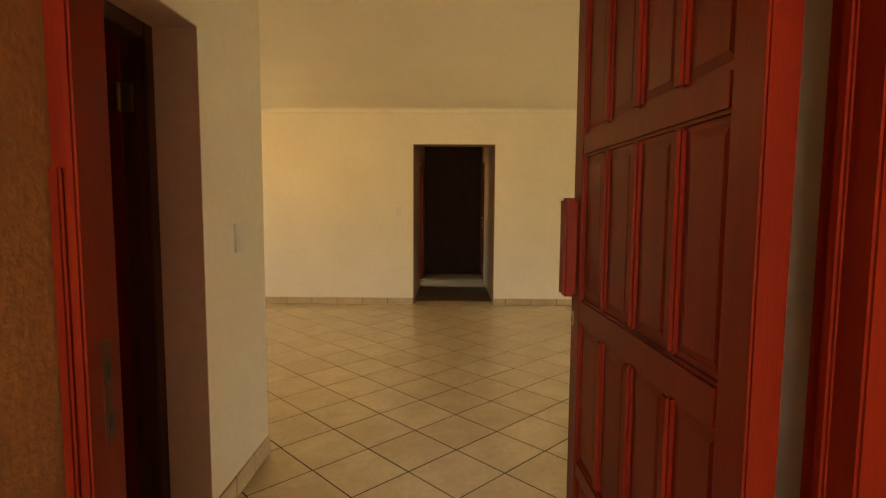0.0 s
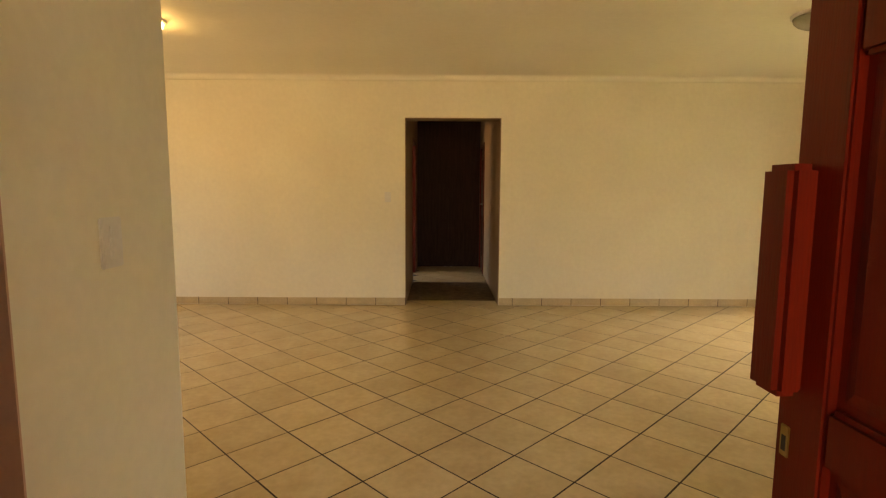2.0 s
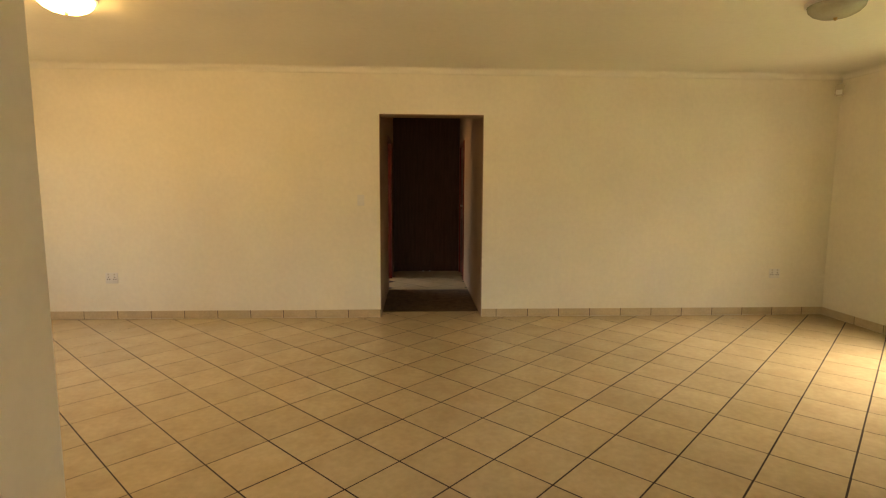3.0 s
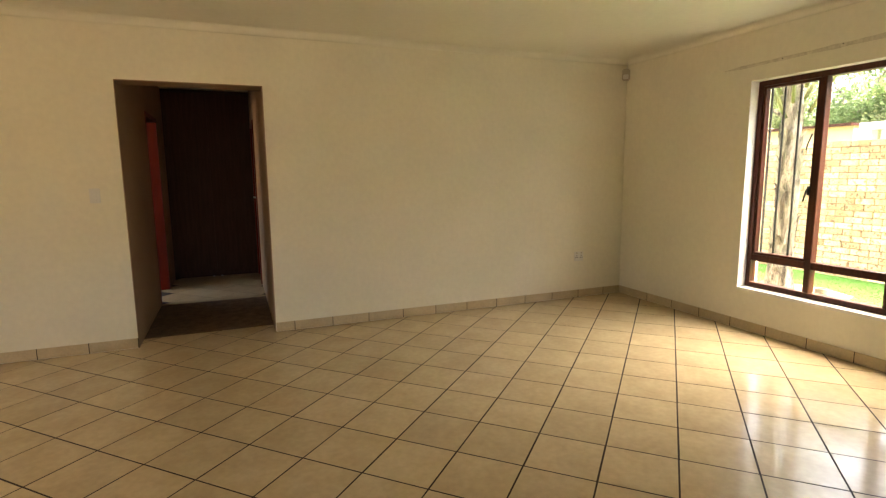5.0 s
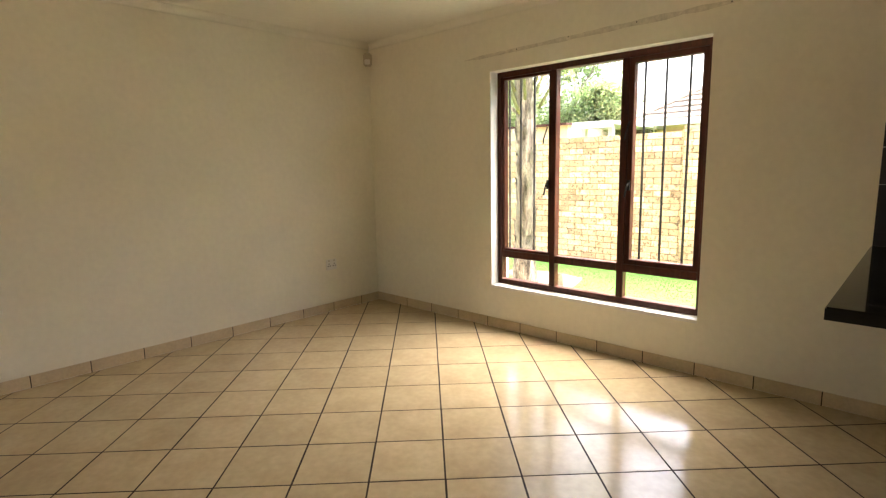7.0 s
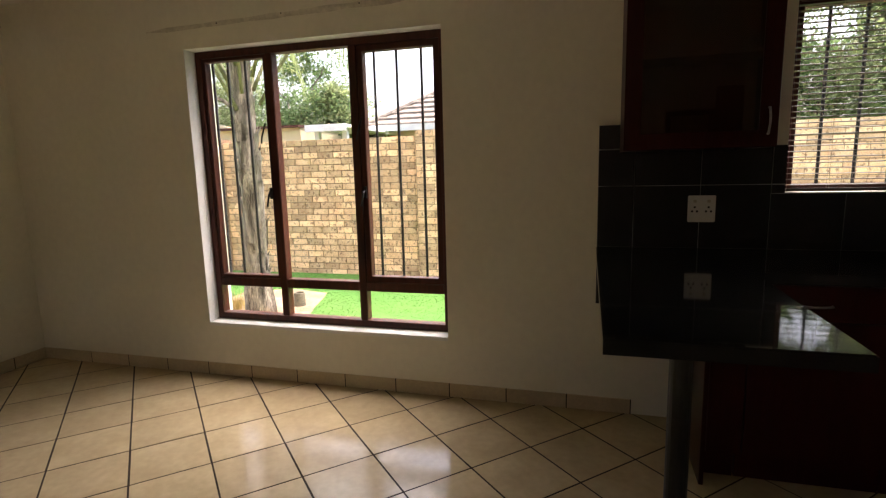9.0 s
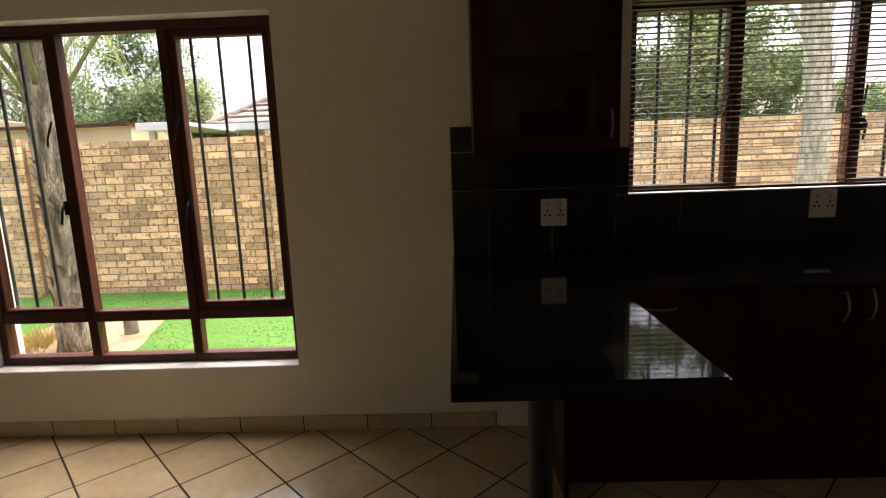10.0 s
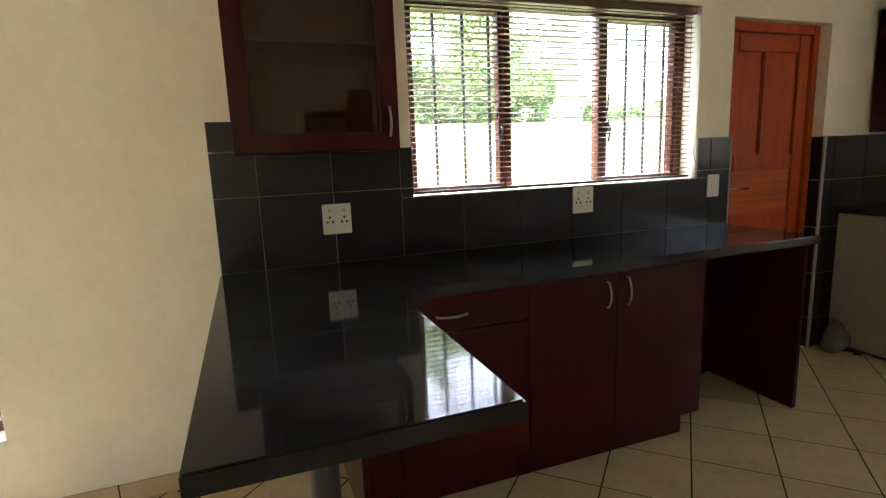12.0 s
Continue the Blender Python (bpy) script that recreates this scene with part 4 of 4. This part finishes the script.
def frond(parent, z, turn, rise, length, seed):
    """A palm frond: an arching stalk with narrow leaflets that hang from both sides."""
    r = random.Random(seed)
    d = Vector((math.cos(turn), math.sin(turn), 0))
    if d.x < -0.2:
        length = min(length, max(0.75, 1.0 / (0.86 * -d.x)))
    side = Vector((-d.y, d.x, 0))
    n = 20
    arc = []
    for k in range(n + 1):
        f = k / n
        arc.append(Vector((0, 0, z)) + d * length * (0.06 + 0.8 * f) + Vector((0, 0, length * (rise * f - (0.35 + 0.55 * rise) * f * f))))
    stem_line = tube(bmesh.new(), arc, [0.019 * (1 - 0.85 * k / n) for k in range(n + 1)], 7)
    pts, faces = [], []
    for k in range(6, n + 1):
        for s in (-1, 1):
            for q in range(3):
                p = arc[k].lerp(arc[max(k - 1, 0)], q / 3)
                f = k / n
                L = (0.52 - 0.2 * abs(f - 0.5)) * (0.75 + 0.4 * r.random())
                out = (side * s * (0.75 + 0.2 * r.random()) + d * (0.45 + 0.3 * r.random()) + Vector((0, 0, 0.1 - 0.5 * r.random()))).normalized()
                w = out.cross(Vector((0.3 * r.gauss(0, 1), 0.3 * r.gauss(0, 1), 1))).normalized() * 0.008
                mid = p + out * L * 0.5
                end = p + out * L * 0.82 + Vector((0, 0, -L * (0.6 + 0.4 * r.random())))
                b = len(pts)
                pts += [p - w * 0.5, p + w * 0.5, mid + w, mid - w, end]
                faces += [(b, b + 1, b + 2, b + 3), (b + 3, b + 2, b + 4)]
    me = bpy.data.meshes.new("frond")
    me.from_pydata(pts, [], faces)
    me.materials.append(LEAF_PALE)
    ob = new("frond", me)
    ob.parent = parent
    part("stalk", stem_line, STALK, ob, "green frond stalk", smooth=True)
    return ob


palm = tree("palm tree with a pale fibrous trunk in the soil bed", 5.92, 6.10, GZ + 0.02, (2.75, 0.125, 0.105), [], [], 0, 0.1, 11, LEAF_PALE)
rf = random.Random(21)
for k in range(17):
    frond(palm, 1.95 + 0.05 * k, k * 2.4 + 0.35, 1.35 + 0.5 * rf.random() + 0.02 * k, 1.9 + 0.6 * rf.random(), 60 + k)
part("dead_stalk", tube(bmesh.new(), [(0.03, 0.06, 1.98), (0.0, 0.22, 2.10), (-0.02, 0.42, 2.19), (-0.05, 0.66, 2.24), (-0.06, 0.95, 2.23)], [0.024, 0.020, 0.017, 0.013, 0.008], 8), BARK, palm, "dark dry frond stalk", smooth=True)
tree("pale-barked tree seen through the kitchen blind", 7.0, -0.60, GZ, (3.9, 0.15, 0.12),
     [(2.3, 0.2, 0.6, 0.9, 0.04), (2.6, 0.3, -0.7, 1.0, 0.04), (3.7, 0.1, 0.2, 1.0, 0.05)],
     [(0.2, 0.5, 3.7, 0.7, 0.9, 0.4), (0.3, -0.3, 4.3, 1.0, 1.1, 0.6)], 900, 0.11, 12, LEAF_PALE, droop=1.0, wide=0.10, bark=BARK_PALE)
for k, (x, y, h, w, m) in enumerate(((12.4, 9.3, 4.9, 1.5, LEAF), (12.0, 7.9, 3.3, 0.9, LEAF_PALE), (12.8, 11.6, 4.4, 1.6, LEAF_PALE), (13.4, 14.0, 4.2, 1.8, LEAF), (11.2, 3.3, 4.8, 1.4, LEAF), (11.0, 1.4, 5.2, 1.6, LEAF),
                                     (10.8, -0.4, 5.0, 1.5, LEAF_PALE), (11.0, -1.7, 4.6, 1.1, LEAF), (12.4, -5.2, 2.7, 1.5, LEAF), (14.0, -8.8, 2.8, 1.8, LEAF_PALE))):
    tree("leafy green garden tree beyond the brick wall", x, y, GZ, (h * 0.55, 0.14, 0.09), [(h * 0.4, 0.3, w * 0.5, h * 0.3, 0.05), (h * 0.45, -0.2, -w * 0.5, h * 0.3, 0.05)],
         [(0, 0, h * 0.62, w, w, h * 0.24), (0.2, w * 0.6, h * 0.5, w * 0.7, w * 0.7, h * 0.2), (-0.2, -w * 0.6, h * 0.52, w * 0.75, w * 0.7, h * 0.2), (0, 0.1, h * 0.84, w * 0.7, w * 0.7, h * 0.16), (-0.3, 0, h * 0.42, w * 0.8, w, h * 0.14)], 6500, 0.066, 30 + k, m, "garden trees beyond the wall")

# neighbours
house = thing("neighbour_house", "cream plastered neighbour house with a terracotta tiled roof", "house")
boxes("wall", PLASTER, house, (11.95, 17.6, 3.6, 7.0, GZ, 2.10))
bm = bmesh.new()
ex0, ex1, ey0, ey1, ez, rz = 11.5, 18.0, 3.2, 7.4, 2.13, 3.54
a = [bm.verts.new(p) for p in ((ex0, ey0, ez), (ex1, ey0, ez), (ex1, ey1, ez), (ex0, ey1, ez))]
r0, r1 = bm.verts.new((14.2, 5.3, rz)), bm.verts.new((15.5, 5.3, rz))
for f in ((a[0], a[3], r0), (a[1], a[0], r0, r1), (a[2], a[1], r1), (a[3], a[2], r1, r0)):
    bm.faces.new(f)
bm.faces.new(a)
roof = part("roof", bm, ROOF, house, "terracotta tiled hip roof")
for k in range(11):
    f = (k + 0.3) / 11.2
    x, z = ex0 + (14.2 - ex0) * f, ez + (rz - ez) * f + 0.012
    part("tile_course", tube(bmesh.new(), [(x, ey0 + 2.1 * f, z), (x, ey1 - 2.1 * f, z)], 0.036, 6), ROOF, roof)
part("hip_ridge", tube(bmesh.new(), [(ex0, ey1, ez + 0.02), (14.2, 5.3, rz + 0.03)], 0.06, 8), ROOF, roof)
boxes("fascia", FASCIA, house, (11.44, 11.50, 3.2, 7.4, 2.03, 2.15), (11.5, 18.0, 7.4, 7.46, 2.03, 2.15), label="white fascia board")
for y in (3.6, 4.4, 5.2, 6.0, 6.8):
    boxes("rafter_end", FASCIA, house, (11.5, 11.95, y, y + 0.07, 1.98, 2.08))
shed = thing("garden_outbuilding", "low cream outbuilding beyond the garden wall", "outbuilding")
boxes("wall", PLASTER, shed, (10.0, 12.2, 7.9, 16.0, GZ, 2.06))
boxes("roof", WOOD_DARK, shed, (9.86, 12.3, 7.86, 16.1, 2.06, 2.10), label="thin dark roof edge")
boxes("gutter_bracket", FASCIA, shed, (9.9, 10.0, 9.02, 9.12, 1.98, 2.06))
bm = bmesh.new()
gable = [[bm.verts.new((x, y, z)) for y, z in ((9.35, 2.101), (13.2, 2.101), (13.2, 2.75), (9.35, 2.13))] for x in (9.93, 10.05)]
for k in range(4):
    bm.faces.new((gable[0][k], gable[0][(k + 1) % 4], gable[1][(k + 1) % 4], gable[1][k]))
for f in gable:
    bm.faces.new(f)
part("gable", bm, PLASTER, shed, "pale cream boarded gable")
for k in range(4):
    boxes("board_joint", FILLER, shed, (9.922, 9.9295, 9.40 + 0.72 * k, 13.2, 2.155 + 0.115 * k, 2.165 + 0.115 * k))
carport = thing("carport_roof", "white sheet carport roof on posts beyond the wall", "carport")
bm = box(bmesh.new(), 9.7, 12.0, 6.85, 7.62, 2.0, 2.06, bevel=0.01)
part("roof_sheet", bm, FASCIA, carport)
boxes("fascia", FASCIA, carport, (9.655, 9.697, 6.85, 7.62, 1.945, 2.065), bevel=0.006)
for x in (9.9, 11.8):
    for y in (6.95, 7.48):
        boxes("post", FASCIA, carport, (x, x + 0.09, y, y + 0.09, GZ, 2.0))

# ---- pieces: skirting tiles, kitchen wall tiles, floor tiles, bricks ----


def run_of_tiles(name, label, spots, size, mat):
    """Skirting: pieces on one shared mesh along a run; spots: (x, y, turn, length)."""
    base = tagged(new(name), label, "baseboard", kind="structure")
    meshes = {}
    for x, y, turn, length in spots:
        strip = boxes("grout_joint", GROUT, base, (length - 0.0028, length + 0.0028, -0.0065, -0.0005, 0.001, size - 0.001))
        strip.matrix_local = pose(x, y, 0, 0, 0, turn)
    for x, y, turn, length in spots:
        key = round(length, 3)
        if key not in meshes:
            bm = box(bmesh.new(), 0.003, length - 0.003, -0.009, 0.0, 0.004, size, bevel=0.0015)
            ob = part("skirting_tile", bm, mat, base)
            meshes[key] = ob.data
        else:
            ob = new("skirting_tile", meshes[key])
            ob.parent = base
        ob.matrix_local = pose(x, y, 0, 0, 0, turn)
    return base


S = 0.3305
spots = [(0.721 + S * k, YN, 0, S) for k in range(10)] + [(HR, YN, 0, 0.721 - HR), (0.721 + 10 * S, YN, 0, XE - 0.721 - 10 * S)]
spots += [(-0.813 - S * (k + 1), YN, 0, S) for k in range(11)] + [(-0.813, YN, 0, HL + 0.813)]
run_of_tiles("baseboard_north", "beige skirting tiles along the wall", spots, 0.082, SKIRT_TILE)
spots = [(XE, 3.356 - 0.33 + S * (k + 1), -90, S) for k in range(-1, 10)] + [(XE, YN, -90, YN - (3.356 - 0.33 + S * 10))]
run_of_tiles("baseboard_east", "beige skirting tiles under the window", spots, 0.082, SKIRT_TILE)
run_of_tiles("baseboard_entry", "beige skirting tiles of the entry wall", [(-0.935, 2.008 + 0.214 * k, 90, 0.214) for k in range(3)], 0.10, SKIRT_TILE)
run_of_tiles("baseboard_lounge_south", "beige skirting tiles of the lounge", [(-0.935 - S * k, 2.65, 180, S) for k in range(10)], 0.082, SKIRT_TILE)

kwall = structure(boxes("tile_backing_kitchen", KGROUT, None, (XE - 0.012, XE + 0.001, 0.166, 2.884, 0.60, 1.165), (XE - 0.012, XE + 0.001, 2.056, 2.884, 1.165, 1.385), (XE - 0.012, XE + 0.001, 0.166, 0.398, 1.165, 1.385),
                        (XE - 0.012, XE + 0.001, 2.70, 2.884, 1.385, 1.505), (XE - 0.012, XE + 0.001, -2.1, -0.619, 0.0, 1.37)), "pale grout behind black kitchen tiles", "tiling")
ys = [2.884, 2.713] + [2.713 - 0.3005 * k for k in range(1, 9)] + [0.166]
rows = [(0.60, 0.9), (0.9, 1.206), (1.206, 1.385)]


def wall_tile(y0, y1, z0, z1):
    g = 0.0016
    bm = box(bmesh.new(), XE - 0.0185, XE - 0.011, y0 + g, y1 - g, z0 + g, z1 - g, bevel=0.001)
    part("wall_tile", bm, KTILE, kwall)


for y1, y0 in zip(ys, ys[1:]):
    for z0, z1 in rows:
        a, b = y0, y1
        if z0 < 1.2 < z1 + 0.1 and z1 < 1.3 and KWIN[0] < (a + b) / 2 < KWIN[1]:
            wall_tile(a, b, z0, 1.163)
            continue
        if z0 > 1.2:
            if a < KWIN[1] < b:
                a = KWIN[1] + 0.003
            if a < KWIN[0] < b:
                b = KWIN[0] - 0.003
            if KWIN[0] < (a + b) / 2 < KWIN[1]:
                continue
        wall_tile(a, b, z0, z1)
wall_tile(2.72, 2.884, 1.388, 1.505)
wall_tile(KWIN[1] + 0.003, 2.112, 1.163, 1.206)
wall_tile(0.3090, KWIN[0] - 0.003, 1.163, 1.206)
far_ys = [-0.628, -0.708] + [-0.708 - 0.3005 * k for k in range(1, 5)]
for k in range(5):
    for z0, z1 in ((0.0, 0.2), (0.2, 0.5), (0.5, 0.8), (0.8, 1.1), (1.1, 1.37)):
        wall_tile(far_ys[k + 1], far_ys[k], z0, z1)
for z0, z1 in ((0.0, 0.2), (0.2, 0.5), (0.5, 0.8), (0.8, 1.1), (1.1, 1.37)):
    bm = box(bmesh.new(), XE - 0.010, 4.318, KDOOR[0] - 0.001, KDOOR[0] + 0.007, z0 + 0.0016, z1 - 0.0016, bevel=0.001)
    part("reveal_tile", bm, KTILE, kwall)
boxes("tile_trim", KGROUT, kwall, (XE - 0.021, XE - 0.009, -0.628, -0.609, 0, 1.372), (XE - 0.021, XE - 0.011, 0.158, 0.166, 0.6, 1.385), label="pale tile edge trim")

# floor tiles, laid diagonally
P, A = 0.332, radians(45 - 0.095)
ca, sa = math.cos(A), math.sin(A)
bm = box(bmesh.new(), -P / 2 + 0.0034, P / 2 - 0.0034, -P / 2 + 0.0034, P / 2 - 0.0034, -0.006, 0.0, bevel=0.0012)
first = part("floor_tile", bm, TILE, floor)
shared, used = first.data, 0
rest_v, rest_f = [], []
for i in range(-20, 50):
    for j in range(-50, 30):
        u, v = P * (i + 0.5 + 0.858), P * (j + 0.5 + 0.316)
        x, y = u * ca + v * sa, u * sa - v * ca
        lounge = -4.7 < x < XE + 0.12 and -2.3 < y < YN + 0.22
        hall = HL - 0.1 < x < HR + 0.1 and YN < y < 9.9
        if not (lounge or hall):
            continue
        if y < 0.66 and x < 0.75:
            continue
        tilt = 0.0004 * math.sin(i * 3.1 + j * 1.7)
        if -0.95 < x < 4.3 and 2.3 < y < 6.95 and used < 300:
            ob = first if used == 0 else new("floor_tile", shared)
            ob.parent = floor
            ob.matrix_local = pose(x, y, tilt, 0, 0, 45 - 0.095)
            used += 1
        else:
            g = P / 2 - 0.0034
            b = len(rest_v)
            for z in (-0.006, tilt):
                for du, dv in ((-g, -g), (g, -g), (g, g), (-g, g)):
                    rest_v.append((x + du * ca + dv * sa, y + du * sa - dv * ca, z))
            rest_f += [(b + 7, b + 6, b + 5, b + 4), (b, b + 1, b + 5, b + 4), (b + 1, b + 2, b + 6, b + 5), (b + 2, b + 3, b + 7, b + 6), (b + 3, b, b + 4, b + 7)]
me = bpy.data.meshes.new("floor_tile_field")
me.from_pydata(rest_v, [], rest_f)
me.materials.append(TILE_REST)
ob = tagged(new("floor_tile_field", me), "beige floor tiles of the far rooms", kind="stuff")
ob.parent = floor

# garden wall of bricks
BX, BT = 8.0, 1.72
gwall = structure(boxes("garden_wall", MORTAR, None, (BX + 0.008, BX + 0.21, -14, 18, GZ - 0.1, BT - 0.01), (BX - 0.112, BX + 0.2, 7.988, 8.332, GZ - 0.1, BT + 0.05), (BX - 0.112, BX + 0.2, 4.708, 5.052, GZ - 0.1, BT + 0.05)), "yellow-brown brick garden wall", "wall")
bw, bh = 0.232, 0.085
shared, used = None, 0
rest_v, rest_f = [], []
rb = random.Random(9)


def brick_field(x, y, z, w, out):
    b = len(rest_v)
    for dx in (0.0, 0.06):
        for dy, dz in ((0.005, 0.005), (w - 0.005, 0.005), (w - 0.005, bh - 0.005), (0.005, bh - 0.005)):
            rest_v.append((x + dx - out, y + dy, z + dz))
    rest_f.extend([(b, b + 3, b + 2, b + 1), (b, b + 1, b + 5, b + 4), (b + 1, b + 2, b + 6, b + 5), (b + 2, b + 3, b + 7, b + 6), (b + 3, b, b + 4, b + 7)])


for c in range(22):
    z = BT - bh * (c + 1)
    for k in range(-58, 76):
        y = k * bw + (bw / 2 if c % 2 else 0)
        out = 0.003 * rb.random()
        if 4.9 < y < 8.0 and used < 300:
            if shared is None:
                bm = box(bmesh.new(), 0.0, 0.06, 0.005, bw - 0.005, 0.005, bh - 0.005, bevel=0.004)
                ob = part("brick", bm, BRICK, gwall)
                shared = ob.data
            else:
                ob = new("brick", shared)
                ob.parent = gwall
            ob.matrix_local = pose(BX - out, y, z, 0, 0, 0.3 * rb.gauss(0, 1))
            used += 1
        else:
            brick_field(BX, y, z, bw, out)
for p0 in (7.98, 4.70):
    for c in range(23):
        z = BT + 0.06 - bh * (c + 1)
        for y, w in ((p0, 0.232), (p0 + 0.232, 0.116)) if c % 2 else ((p0, 0.116), (p0 + 0.116, 0.232)):
            brick_field(BX - 0.12, y, z, w, 0.002 * rb.random())
me = bpy.data.meshes.new("brick_field")
me.from_pydata(rest_v, [], rest_f)
me.materials.append(BRICK_REST)
ob = tagged(new("brick_field", me), "weathered yellow-brown bricks", kind="stuff")
ob.parent = gwall
